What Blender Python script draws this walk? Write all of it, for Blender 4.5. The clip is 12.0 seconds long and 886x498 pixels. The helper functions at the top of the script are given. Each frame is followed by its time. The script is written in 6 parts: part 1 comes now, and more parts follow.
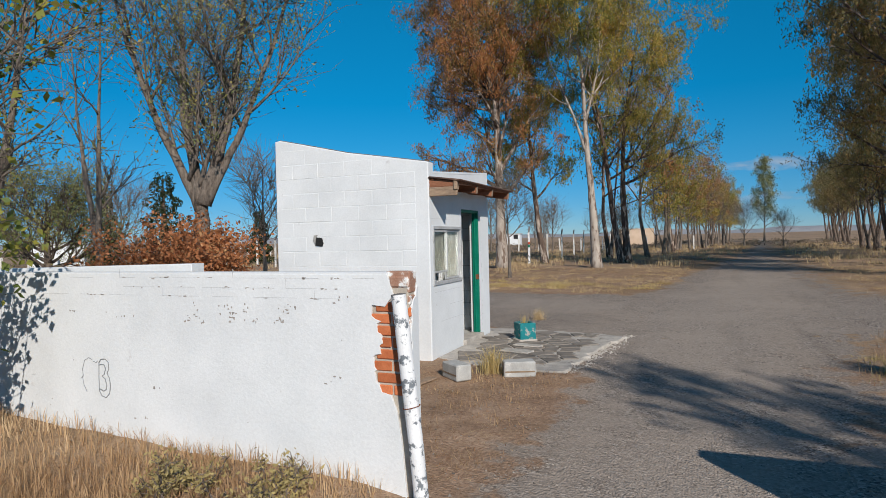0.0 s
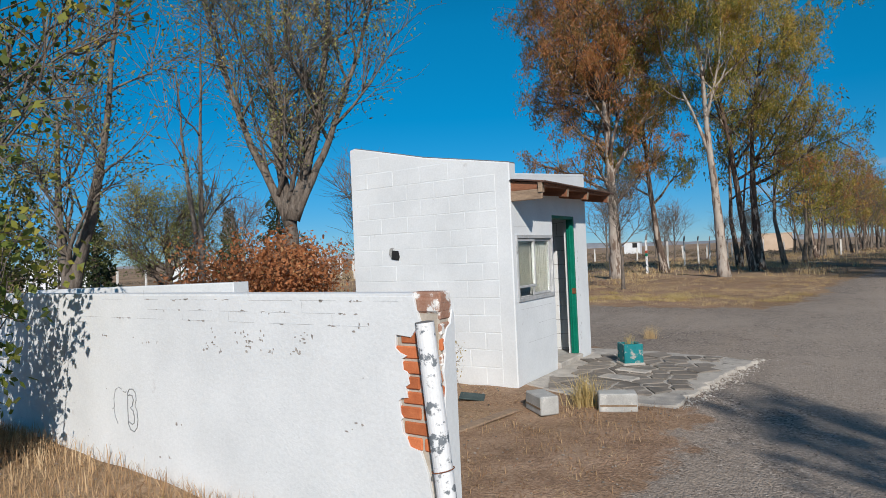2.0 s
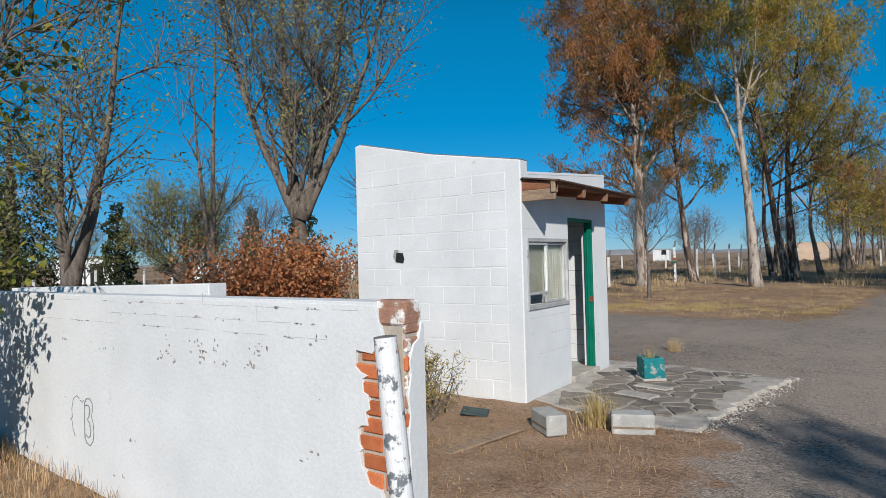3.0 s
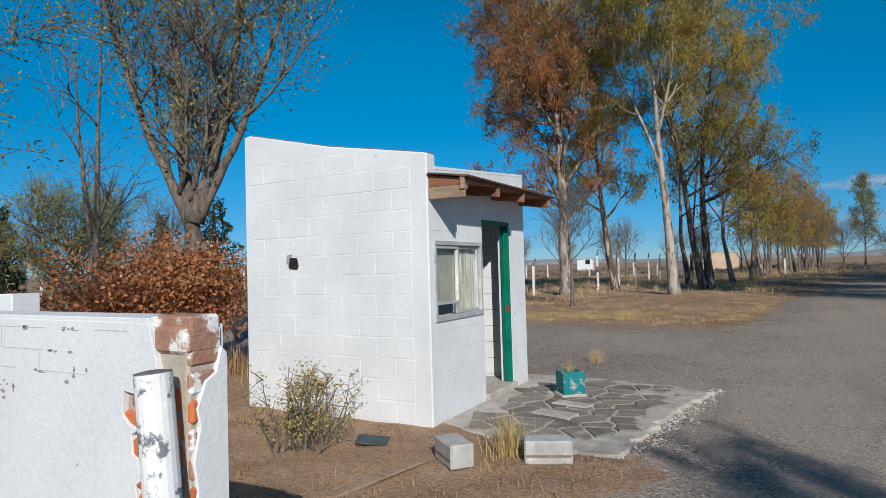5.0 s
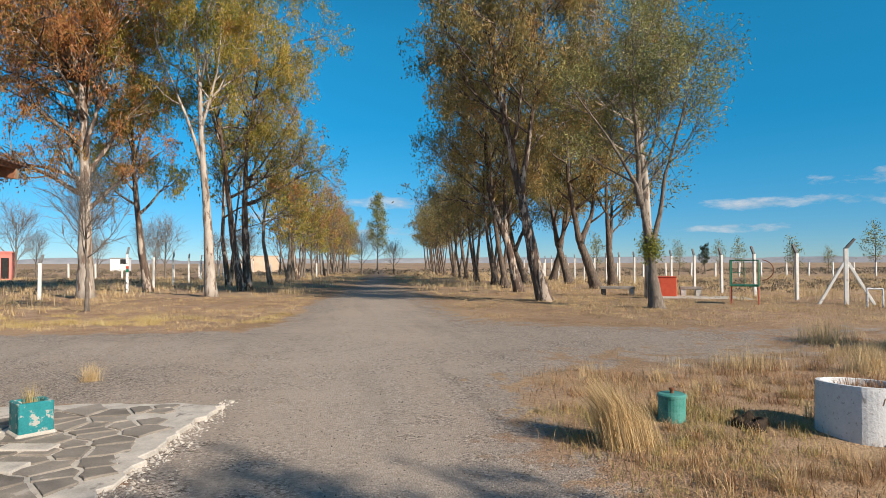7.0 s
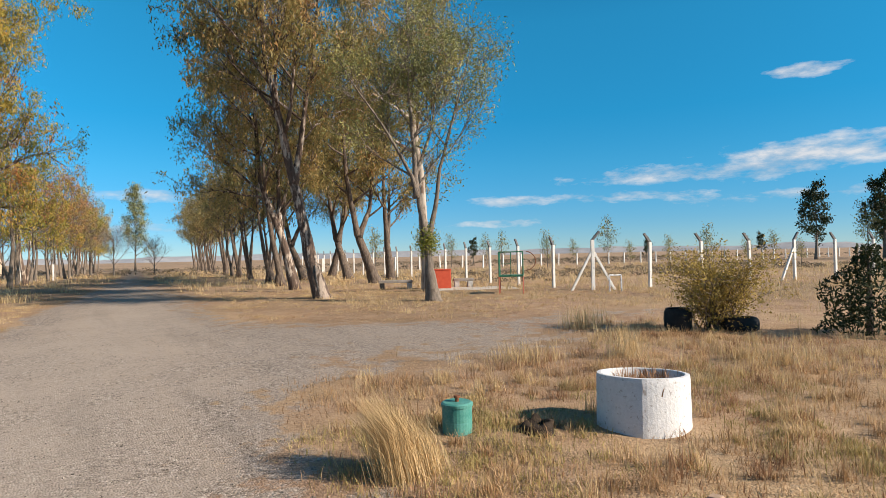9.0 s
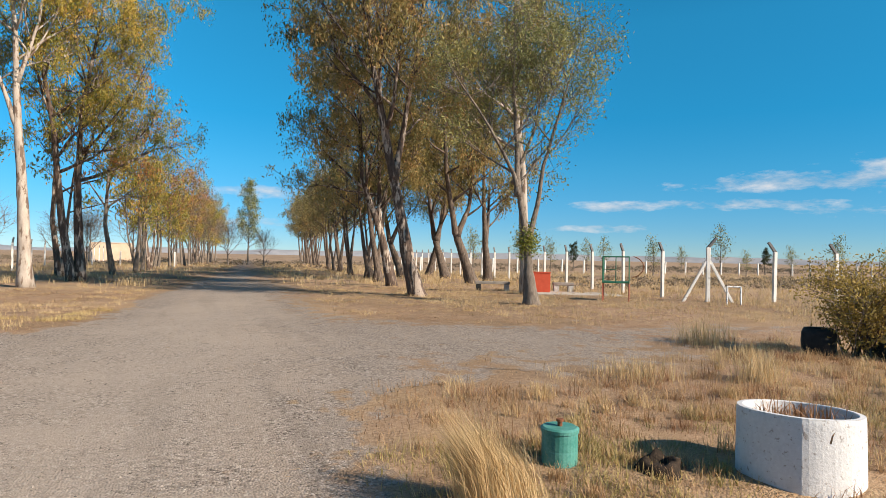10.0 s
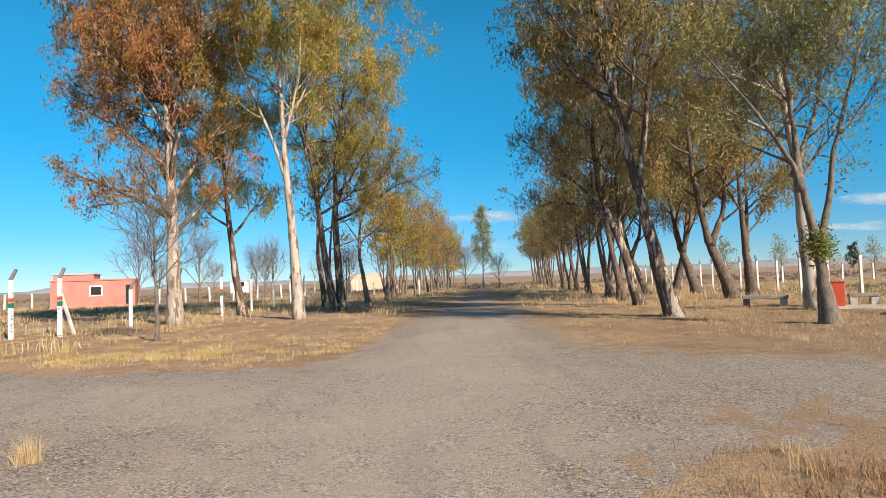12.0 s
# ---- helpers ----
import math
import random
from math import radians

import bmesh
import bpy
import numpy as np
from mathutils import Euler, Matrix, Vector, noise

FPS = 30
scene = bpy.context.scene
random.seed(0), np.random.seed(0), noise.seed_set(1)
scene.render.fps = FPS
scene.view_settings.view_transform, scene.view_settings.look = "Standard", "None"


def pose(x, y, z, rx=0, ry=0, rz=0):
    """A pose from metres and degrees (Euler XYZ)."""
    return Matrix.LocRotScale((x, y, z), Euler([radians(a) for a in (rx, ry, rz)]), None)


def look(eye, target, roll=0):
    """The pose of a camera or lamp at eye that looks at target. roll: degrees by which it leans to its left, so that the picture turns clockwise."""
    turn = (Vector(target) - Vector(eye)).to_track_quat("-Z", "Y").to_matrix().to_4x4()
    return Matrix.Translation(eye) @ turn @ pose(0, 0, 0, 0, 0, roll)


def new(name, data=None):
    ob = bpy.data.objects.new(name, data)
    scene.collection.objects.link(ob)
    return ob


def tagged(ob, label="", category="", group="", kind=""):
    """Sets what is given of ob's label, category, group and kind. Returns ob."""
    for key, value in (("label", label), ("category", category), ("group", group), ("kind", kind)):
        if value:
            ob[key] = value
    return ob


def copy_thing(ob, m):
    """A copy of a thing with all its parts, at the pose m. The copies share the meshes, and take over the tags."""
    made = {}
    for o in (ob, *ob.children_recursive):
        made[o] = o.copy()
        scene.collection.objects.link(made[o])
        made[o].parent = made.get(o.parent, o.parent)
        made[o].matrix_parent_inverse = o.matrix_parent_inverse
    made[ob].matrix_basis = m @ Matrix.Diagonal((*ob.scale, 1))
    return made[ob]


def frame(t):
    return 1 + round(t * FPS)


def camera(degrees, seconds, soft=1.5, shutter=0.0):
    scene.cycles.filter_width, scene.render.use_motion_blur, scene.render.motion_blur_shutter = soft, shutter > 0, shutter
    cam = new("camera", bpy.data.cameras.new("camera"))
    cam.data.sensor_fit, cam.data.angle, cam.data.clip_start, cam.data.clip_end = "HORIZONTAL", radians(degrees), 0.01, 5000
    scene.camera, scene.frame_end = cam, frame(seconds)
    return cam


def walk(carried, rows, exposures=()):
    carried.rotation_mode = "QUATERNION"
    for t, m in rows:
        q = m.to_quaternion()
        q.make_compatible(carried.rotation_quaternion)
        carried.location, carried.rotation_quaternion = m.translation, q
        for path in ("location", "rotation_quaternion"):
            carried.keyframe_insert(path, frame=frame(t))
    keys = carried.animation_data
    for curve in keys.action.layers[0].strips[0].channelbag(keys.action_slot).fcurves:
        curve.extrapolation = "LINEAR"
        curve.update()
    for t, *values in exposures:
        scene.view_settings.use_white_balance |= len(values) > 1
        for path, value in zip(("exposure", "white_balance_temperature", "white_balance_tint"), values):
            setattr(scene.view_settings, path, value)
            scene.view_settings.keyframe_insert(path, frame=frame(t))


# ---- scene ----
cam = camera(72.0, 12.0, 0.6)
PATH = [
    (0, (0.239, 0.546, 1.647), (-0.528, 2.393, 1.615), -1.3),
    (0.5, (0.283, 0.768, 1.645), (-0.505, 2.607, 1.616), -1.2),
    (1, (0.287, 1.03, 1.645), (-0.555, 2.844, 1.63), -1.9),
    (1.5, (0.229, 1.271, 1.635), (-0.708, 3.037, 1.661), -1.3),
    (2, (0.221, 1.537, 1.631), (-0.877, 3.209, 1.649), -2.5),
    (2.5, (0.232, 1.846, 1.63), (-0.998, 3.422, 1.652), -2.0),
    (3, (0.152, 2.08, 1.616), (-1.017, 3.703, 1.649), -1.5),
    (3.2, (0.116, 2.18, 1.62), (-1.04, 3.812, 1.671), -2.4),
    (4.8, (0.021, 2.79, 1.55), (-1.071, 4.465, 1.592), -1.6),
    (5, (-0.035, 2.905, 1.563), (-1.01, 4.65, 1.622), -1.6),
    (5.5, (-0.084, 3.12, 1.57), (-0.755, 5.003, 1.635), -2.2),
    (6, (-0.038, 3.408, 1.541), (-0.366, 5.38, 1.597), -1.6),
    (6.3, (0.017, 3.549, 1.534), (-0.143, 5.541, 1.613), -1.4),
    (6.5, (0.064, 3.646, 1.53), (0.037, 5.644, 1.609), -1.3),
    (7, (0.139, 3.968, 1.491), (0.541, 5.927, 1.536), -0.1),
    (7.5, (0.304, 4.315, 1.466), (1.006, 6.188, 1.471), -0.2),
    (7.7, (0.37, 4.41, 1.48), (1.087, 6.277, 1.49), 0.3),
    (9.3, (0.773, 5.174, 1.464), (1.864, 6.85, 1.485), -1.5),
    (9.5, (0.887, 5.365, 1.443), (1.801, 7.143, 1.502), -1.2),
    (10, (0.978, 5.586, 1.415), (1.755, 7.429, 1.443), 1.1),
    (10.5, (1.015, 5.897, 1.434), (1.855, 7.711, 1.453), -0.5),
    (11, (1.131, 6.325, 1.391), (1.744, 8.228, 1.45), -0.9),
    (11.5, (1.005, 6.65, 1.453), (1.256, 8.634, 1.502), -0.2),
    (12, (0.895, 6.95, 1.485), (0.949, 8.946, 1.581), -2.1),
]
EXPOSURES = [(0.0, 0.06, 6650, 11), (5.0, 0.06, 6500, 10), (6.5, 0.38, 7250, 12), (7.5, 0.89, 7600, 13), (9.5, 0.88, 7750, 14), (12.0, 0.90, 7800, 14)]
walk(cam, [(t, look(eye, target, roll)) for t, eye, target, roll in PATH], EXPOSURES)

# ---- world, sun, exposure ----
SUN = Vector((0.61, -0.79, 0.56)).normalized()
world = bpy.data.worlds.new("world")
scene.world = world
world.use_nodes = True
wt = world.node_tree
wt.nodes.clear()


def link(nt, a, b):
    nt.links.new(a, b)


def noise_tex(nt, vec, scale, detail=4.0, rough=0.55):
    n = nt.nodes.new("ShaderNodeTexNoise")
    n.inputs["Scale"].default_value, n.inputs["Detail"].default_value, n.inputs["Roughness"].default_value = scale, detail, rough
    if vec is not None:
        link(nt, vec, n.inputs["Vector"])
    return n.outputs["Fac"]


def ramp(nt, fac, stops, smooth=False):
    n = nt.nodes.new("ShaderNodeValToRGB")
    if smooth:
        n.color_ramp.interpolation = "EASE"
    while len(n.color_ramp.elements) < len(stops):
        n.color_ramp.elements.new(0.5)
    for e, (p, c) in zip(n.color_ramp.elements, stops):
        e.position = p
        e.color = (c, c, c, 1) if isinstance(c, (int, float)) else (*c, 1)
    link(nt, fac, n.inputs[0])
    return n.outputs[0]


def mix(nt, fac, a, b, blend="MIX"):
    n = nt.nodes.new("ShaderNodeMix")
    n.data_type, n.blend_type = "RGBA", blend
    for socket, v in ((n.inputs[0], fac), (n.inputs[6], a), (n.inputs[7], b)):
        if isinstance(v, (int, float)):
            socket.default_value = v if socket == n.inputs[0] else (v, v, v, 1)
        elif isinstance(v, tuple):
            socket.default_value = (*v, 1)
        else:
            link(nt, v, socket)
    return n.outputs[2]


def calc(nt, op, a, b=0.0, clamp=False):
    n = nt.nodes.new("ShaderNodeMath")
    n.operation, n.use_clamp = op, clamp
    for socket, v in ((n.inputs[0], a), (n.inputs[1], b)):
        if isinstance(v, (int, float)):
            socket.default_value = v
        else:
            link(nt, v, socket)
    return n.outputs[0]


def stretched(nt, vec, sx, sy, sz, shift=(0, 0, 0)):
    n = nt.nodes.new("ShaderNodeMapping")
    n.inputs["Scale"].default_value, n.inputs["Location"].default_value = (sx, sy, sz), shift
    link(nt, vec, n.inputs["Vector"])
    return n.outputs[0]


sky = wt.nodes.new("ShaderNodeTexSky")
sky.sky_type, sky.sun_disc = "NISHITA", False
sky.sun_elevation, sky.sun_rotation = math.asin(SUN.z), math.atan2(SUN.x, SUN.y)
sky.altitude, sky.air_density, sky.dust_density, sky.ozone_density = 1200, 0.8, 0.0, 4.0
ways = wt.nodes.new("ShaderNodeTexCoord").outputs["Generated"]
split = wt.nodes.new("ShaderNodeSeparateXYZ")
link(wt, ways, split.inputs[0])
tint = wt.nodes.new("ShaderNodeHueSaturation")
tint.inputs["Saturation"].default_value = 1.15
clear = ramp(wt, split.outputs["Z"], [(0.0, (0.38, 0.50, 0.64)), (0.05, (0.375, 0.57, 0.69)), (0.14, (0.41, 0.77, 0.82)), (0.35, (0.46, 1.09, 1.08)), (0.8, (1.0, 1.0, 0.86))])
link(wt, mix(wt, 1.0, sky.outputs[0], clear, "MULTIPLY"), tint.inputs["Color"])
# low fair-weather clouds: azimuth, elevation, half width and half height in degrees, thickness
CLOUDS = [(57, 6.7, 12, 0.85, 1.0), (66, 7.6, 9, 1.4, 1.0), (49, 5.0, 9, 0.6, 0.55), (38, 4.8, 4.5, 0.7, 0.7), (62, 4.4, 12, 0.7, 0.6), (36, 3.0, 9, 0.5, 0.5), (6.5, 5.6, 5, 0.6, 0.8), (6.5, 2.8, 4, 0.45, 0.7), (63.5, 14.0, 3.0, 0.6, 0.6), (110, 7, 22, 1.6, 1.0), (190, 8, 30, 2.0, 1.0), (280, 6, 14, 0.8, 0.8), (-4, 4.2, 5, 0.5, 0.5)]
azimuth = calc(wt, "MULTIPLY", calc(wt, "ARCTAN2", split.outputs["X"], split.outputs["Y"]), 180 / math.pi)
height = calc(wt, "MULTIPLY", calc(wt, "ARCSINE", split.outputs["Z"]), 180 / math.pi)
spread = None
for ca, ce, wa, we, thick in CLOUDS:
    away = calc(wt, "MULTIPLY", calc(wt, "SUBTRACT", azimuth, ca if ca <= 180 else ca - 360), 1 / wa)
    above = calc(wt, "MULTIPLY", calc(wt, "SUBTRACT", height, ce), 1 / we)
    lobe = calc(wt, "SUBTRACT", thick, calc(wt, "ADD", calc(wt, "MULTIPLY", away, away), calc(wt, "MULTIPLY", above, above)))
    spread = lobe if spread is None else calc(wt, "MAXIMUM", spread, lobe)
ragged = noise_tex(wt, stretched(wt, ways, 1.0, 1.0, 3.2, (0.35, 0.1, 0.0)), 15.0, 8.0, 0.62)
wisps = noise_tex(wt, stretched(wt, ways, 1.0, 1.0, 5.0, (1.7, 0.6, 0.2)), 5.0, 5.0, 0.55)
body = calc(wt, "ADD", calc(wt, "MULTIPLY", calc(wt, "MAXIMUM", spread, -4.0), 0.5), calc(wt, "ADD", calc(wt, "MULTIPLY", calc(wt, "SUBTRACT", ragged, 0.5), 2.6), calc(wt, "MULTIPLY", calc(wt, "SUBTRACT", wisps, 0.5), 1.6)))
veil = ramp(wt, body, [(0.0, 0.0), (0.3, 0.32), (0.9, 0.8)])
lit = ramp(wt, ragged, [(0.42, (2.6, 3.2, 4.0)), (0.64, (4.3, 4.6, 5.1))])
cloudy = mix(wt, veil, tint.outputs[0], lit)
bg = wt.nodes.new("ShaderNodeBackground")
bg.inputs["Strength"].default_value = 0.1
link(wt, cloudy, bg.inputs["Color"])
link(wt, bg.outputs[0], wt.nodes.new("ShaderNodeOutputWorld").inputs["Surface"])

sun = new("sun", bpy.data.lights.new("sun", "SUN"))
sun.data.energy, sun.data.angle, sun.data.color = 4.25, radians(0.53), (1.0, 0.94, 0.86)
sun.matrix_world = look(SUN * 60, (0, 0, 0))


# ---- materials ----
def shader(name, rough=0.9, metal=0.0):
    m = bpy.data.materials.new(name)
    m.use_nodes = True
    nt = m.node_tree
    b = nt.nodes["Principled BSDF"]
    b.inputs["Roughness"].default_value, b.inputs["Metallic"].default_value = rough, metal
    b.inputs["Specular IOR Level"].default_value = 0.25
    return m, nt, b, nt.nodes.new("ShaderNodeNewGeometry").outputs["Position"]


def relief(nt, b, height, strength, depth):
    n = nt.nodes.new("ShaderNodeBump")
    n.inputs["Strength"].default_value, n.inputs["Distance"].default_value = strength, depth
    link(nt, height, n.inputs["Height"])
    link(nt, n.outputs[0], b.inputs["Normal"])


def surface(name, a, c, scale=6.0, rough=0.9, bump=0.4, depth=0.004, fine=60.0, stain=None, amount=0.55, patch=2.5, metal=0.0, each=0.0, stretch=(1, 1, 1)):
    """Two colours in a coarse and a fine grain, with stains or bare patches of a third."""
    m, nt, b, p = shader(name, rough, metal)
    p = stretched(nt, p, *stretch)
    coarse = noise_tex(nt, p, scale, 5)
    grain = noise_tex(nt, p, fine, 3, 0.7)
    both = calc(nt, "ADD", calc(nt, "MULTIPLY", coarse, 0.6), calc(nt, "MULTIPLY", grain, 0.4))
    col = ramp(nt, both, [(0.36, a), (0.64, c)])
    if each:
        r = nt.nodes.new("ShaderNodeObjectInfo").outputs["Random"]
        col = mix(nt, 1.0, col, ramp(nt, r, [(0.0, 1 - each), (1.0, 1 + each)]), "MULTIPLY")
    if stain:
        where = ramp(nt, noise_tex(nt, p, patch, 6, 0.65), [(amount, 0.0), (amount + 0.05, 1.0)])
        col = mix(nt, where, col, stain)
    link(nt, col, b.inputs["Base Color"])
    relief(nt, b, both, bump, depth)
    return m


WHITE = surface("white_wall_paint", (0.62, 0.645, 0.66), (0.735, 0.76, 0.775), 1.6, 0.85, 0.7, 0.008, 45, (0.58, 0.585, 0.59), 0.66, 4.5)
CHIPPED = surface("chipped_white_paint", (0.66, 0.67, 0.68), (0.80, 0.81, 0.82), 4.0, 0.7, 0.5, 0.004, 60, (0.17, 0.19, 0.21), 0.54, 12.0)
BARE = surface("bare_masonry", (0.30, 0.15, 0.10), (0.44, 0.29, 0.22), 9.0, 0.95, 0.9, 0.01, 70, (0.75, 0.74, 0.72), 0.50, 9.0)
BRICK = surface("orange_brick", (0.42, 0.115, 0.045), (0.58, 0.19, 0.08), 14.0, 0.92, 0.7, 0.004, 90, None, each=0.22)
MORTAR = surface("mortar", (0.36, 0.31, 0.26), (0.50, 0.45, 0.38), 12.0, 0.95, 0.8, 0.006, 90)
CEMENT = surface("grey_cement", (0.30, 0.30, 0.29), (0.46, 0.46, 0.44), 6.0, 0.95, 0.8, 0.005, 80, (0.55, 0.54, 0.51), 0.6, 5.0, each=0.12)
PALE_CEMENT = surface("pale_pointing", (0.33, 0.305, 0.275), (0.54, 0.50, 0.445), 7.0, 0.95, 0.8, 0.006, 70, (0.22, 0.20, 0.18), 0.6, 4.0)
SLATE = surface("flagstone", (0.16, 0.142, 0.123), (0.27, 0.238, 0.205), 5.0, 0.85, 0.7, 0.006, 60, (0.38, 0.345, 0.30), 0.62, 5.0, each=0.22)
CEMENT_DARK = surface("dark_cement", (0.10, 0.10, 0.105), (0.20, 0.20, 0.20), 5.0, 0.95, 0.5, 0.005, 50)
TIMBER = surface("brown_roof_timber", (0.16, 0.065, 0.035), (0.34, 0.15, 0.085), 3.0, 0.8, 0.6, 0.004, 40, stretch=(1, 6, 6))
OLD_WOOD = surface("weathered_wood", (0.20, 0.14, 0.10), (0.40, 0.29, 0.20), 3.0, 0.9, 0.8, 0.005, 30, stretch=(1.5, 7, 7))
ROOF = surface("rusty_roof_sheet", (0.055, 0.035, 0.03), (0.13, 0.07, 0.05), 5.0, 0.7, 0.4, 0.003, 50)
GREEN = surface("green_gloss_paint", (0.0, 0.13, 0.085), (0.005, 0.20, 0.13), 5.0, 0.4, 0.3, 0.002, 50, (0.30, 0.36, 0.32), 0.68, 12.0)
TEAL = surface("teal_paint", (0.005, 0.15, 0.165), (0.015, 0.24, 0.26), 6.0, 0.6, 0.4, 0.003, 60, (0.33, 0.33, 0.30), 0.54, 12.0)
CAN_GREEN = surface("faded_green_paint", (0.03, 0.19, 0.165), (0.09, 0.30, 0.265), 7.0, 0.55, 0.4, 0.003, 60, (0.16, 0.12, 0.08), 0.66, 9.0)
RUST = surface("rust", (0.12, 0.045, 0.025), (0.26, 0.10, 0.05), 14.0, 0.9, 0.6, 0.003, 80)
RED = surface("red_oxide_paint", (0.40, 0.055, 0.03), (0.55, 0.095, 0.05), 4.0, 0.8, 0.4, 0.004, 40, (0.35, 0.15, 0.10), 0.66, 4.0)
PINK = surface("salmon_wall_paint", (0.50, 0.165, 0.14), (0.62, 0.235, 0.20), 1.0, 0.9, 0.3, 0.01, 12)
BLACK = surface("black_rubber", (0.012, 0.012, 0.013), (0.03, 0.03, 0.03), 8.0, 0.75, 0.5, 0.003, 50)
ALU = surface("dull_aluminium", (0.34, 0.35, 0.355), (0.50, 0.51, 0.52), 8.0, 0.55, 0.2, 0.001, 60, (0.26, 0.26, 0.25), 0.62, 9.0, metal=0.15)
CURTAIN = surface("grey_blind", (0.14, 0.15, 0.135), (0.22, 0.23, 0.21), 12.0, 0.9, 0.5, 0.004, 70)
DRAPE = surface("pale_curtain", (0.15, 0.155, 0.145), (0.34, 0.345, 0.33), 5.0, 0.9, 0.5, 0.004, 40, stretch=(3, 3, 0.4))
SOIL = surface("dry_soil", (0.17, 0.12, 0.08), (0.30, 0.22, 0.15), 8.0, 0.95, 0.9, 0.01, 70)
STONE = surface("brown_stone", (0.24, 0.16, 0.11), (0.40, 0.29, 0.21), 6.0, 0.9, 0.8, 0.008, 60)
PENCIL = surface("charcoal_line", (0.14, 0.15, 0.16), (0.30, 0.31, 0.32), 30.0, 0.95, 0.1, 0.001, 90)
JOINT = surface("paint_joint", (0.40, 0.41, 0.42), (0.54, 0.55, 0.56), 20.0, 0.95, 0.2, 0.001, 90)
FLAKED = surface("flaked_paint", (0.22, 0.20, 0.19), (0.42, 0.39, 0.36), 40.0, 0.95, 0.3, 0.001, 90)
HILL = surface("distant_hills", (0.20, 0.22, 0.25), (0.34, 0.34, 0.35), 0.004, 1.0, 0.0, 0.001, 0.03)
BARK_GREY = surface("grey_bark", (0.085, 0.068, 0.056), (0.25, 0.21, 0.175), 4.0, 0.95, 1.0, 0.035, 22, stretch=(4, 4, 1))
BARK_DARK = surface("dark_bark", (0.05, 0.038, 0.032), (0.20, 0.155, 0.125), 4.0, 0.95, 1.0, 0.04, 20, (0.25, 0.205, 0.17), 0.62, 1.5, stretch=(4, 4, 1))
BARK_TWIG = surface("light_grey_bark", (0.085, 0.07, 0.058), (0.23, 0.195, 0.165), 4.0, 0.95, 0.9, 0.03, 22, stretch=(4, 4, 1))
BARK_PALE = surface("pale_smooth_bark", (0.25, 0.21, 0.178), (0.47, 0.415, 0.36), 2.0, 0.8, 0.5, 0.01, 25, (0.15, 0.105, 0.08), 0.53, 1.6, stretch=(3, 3, 0.8))
BARK_RED = surface("reddish_peeling_bark", (0.05, 0.036, 0.03), (0.17, 0.12, 0.095), 3.0, 0.9, 0.9, 0.03, 22, (0.40, 0.335, 0.28), 0.53, 1.5, stretch=(3.5, 3.5, 0.9))

glass = bpy.data.materials.new("window_glass")
glass.use_nodes = True
gb = glass.node_tree.nodes["Principled BSDF"]
gb.inputs["Base Color"].default_value, gb.inputs["Roughness"].default_value = (0.9, 0.95, 0.93, 1), 0.06
gb.inputs["Transmission Weight"].default_value, gb.inputs["IOR"].default_value = 1.0, 1.45


def leaf_material(name, stops, see_through=0.35, patch=0.9):
    m, nt, b, p = shader(name, 0.55)
    r = nt.nodes.new("ShaderNodeNewGeometry").outputs["Random Per Island"]
    clump = noise_tex(nt, p, patch, 3)
    fac = calc(nt, "ADD", calc(nt, "MULTIPLY", r, 0.45), calc(nt, "SUBTRACT", calc(nt, "MULTIPLY", clump, 1.5), 0.47), True)
    col = ramp(nt, fac, stops)
    link(nt, col, b.inputs["Base Color"])
    t = nt.nodes.new("ShaderNodeBsdfTranslucent")
    link(nt, col, t.inputs["Color"])
    s = nt.nodes.new("ShaderNodeMixShader")
    s.inputs[0].default_value = see_through
    link(nt, b.outputs[0], s.inputs[1])
    link(nt, t.outputs[0], s.inputs[2])
    link(nt, s.outputs[0], nt.nodes["Material Output"].inputs["Surface"])
    return m


LEAF_OLIVE = leaf_material("olive_and_ochre_leaves", [(0.0, (0.090, 0.120, 0.042)), (0.3, (0.216, 0.228, 0.060)), (0.55, (0.432, 0.348, 0.078)), (0.8, (0.540, 0.348, 0.090)), (1.0, (0.480, 0.228, 0.084))], 0.5, 0.6)
LEAF_ORANGE = leaf_material("rust_and_olive_leaves", [(0.0, (0.088, 0.100, 0.041)), (0.28, (0.236, 0.177, 0.059)), (0.5, (0.425, 0.218, 0.077)), (0.76, (0.496, 0.201, 0.094)), (1.0, (0.472, 0.319, 0.083))], 0.5, 0.6)
LEAF_BRONZE = leaf_material("bronze_green_leaves", [(0.0, (0.091, 0.104, 0.043)), (0.3, (0.201, 0.189, 0.073)), (0.6, (0.354, 0.275, 0.110)), (0.85, (0.439, 0.275, 0.116)), (1.0, (0.439, 0.213, 0.104))], 0.5, 0.6)
LEAF_WILLOW = leaf_material("grey_green_willow_leaves", [(0.0, (0.097, 0.123, 0.053)), (0.5, (0.228, 0.238, 0.097)), (0.8, (0.351, 0.316, 0.106)), (1.0, (0.421, 0.298, 0.106))])
LEAF_NEAR = leaf_material("broad_green_yellow_leaves", [(0.0, (0.04, 0.07, 0.02)), (0.45, (0.12, 0.16, 0.035)), (0.75, (0.30, 0.29, 0.055)), (1.0, (0.42, 0.30, 0.07))])
LEAF_RUST = leaf_material("rusty_red_leaves", [(0.0, (0.16, 0.06, 0.03)), (0.4, (0.40, 0.16, 0.065)), (0.75, (0.52, 0.22, 0.10)), (1.0, (0.58, 0.36, 0.17))], 0.3, 1.6)
LEAF_DARK = leaf_material("dark_conifer_needles", [(0.0, (0.012, 0.022, 0.010)), (0.6, (0.035, 0.05, 0.018)), (1.0, (0.09, 0.085, 0.03))], 0.15)
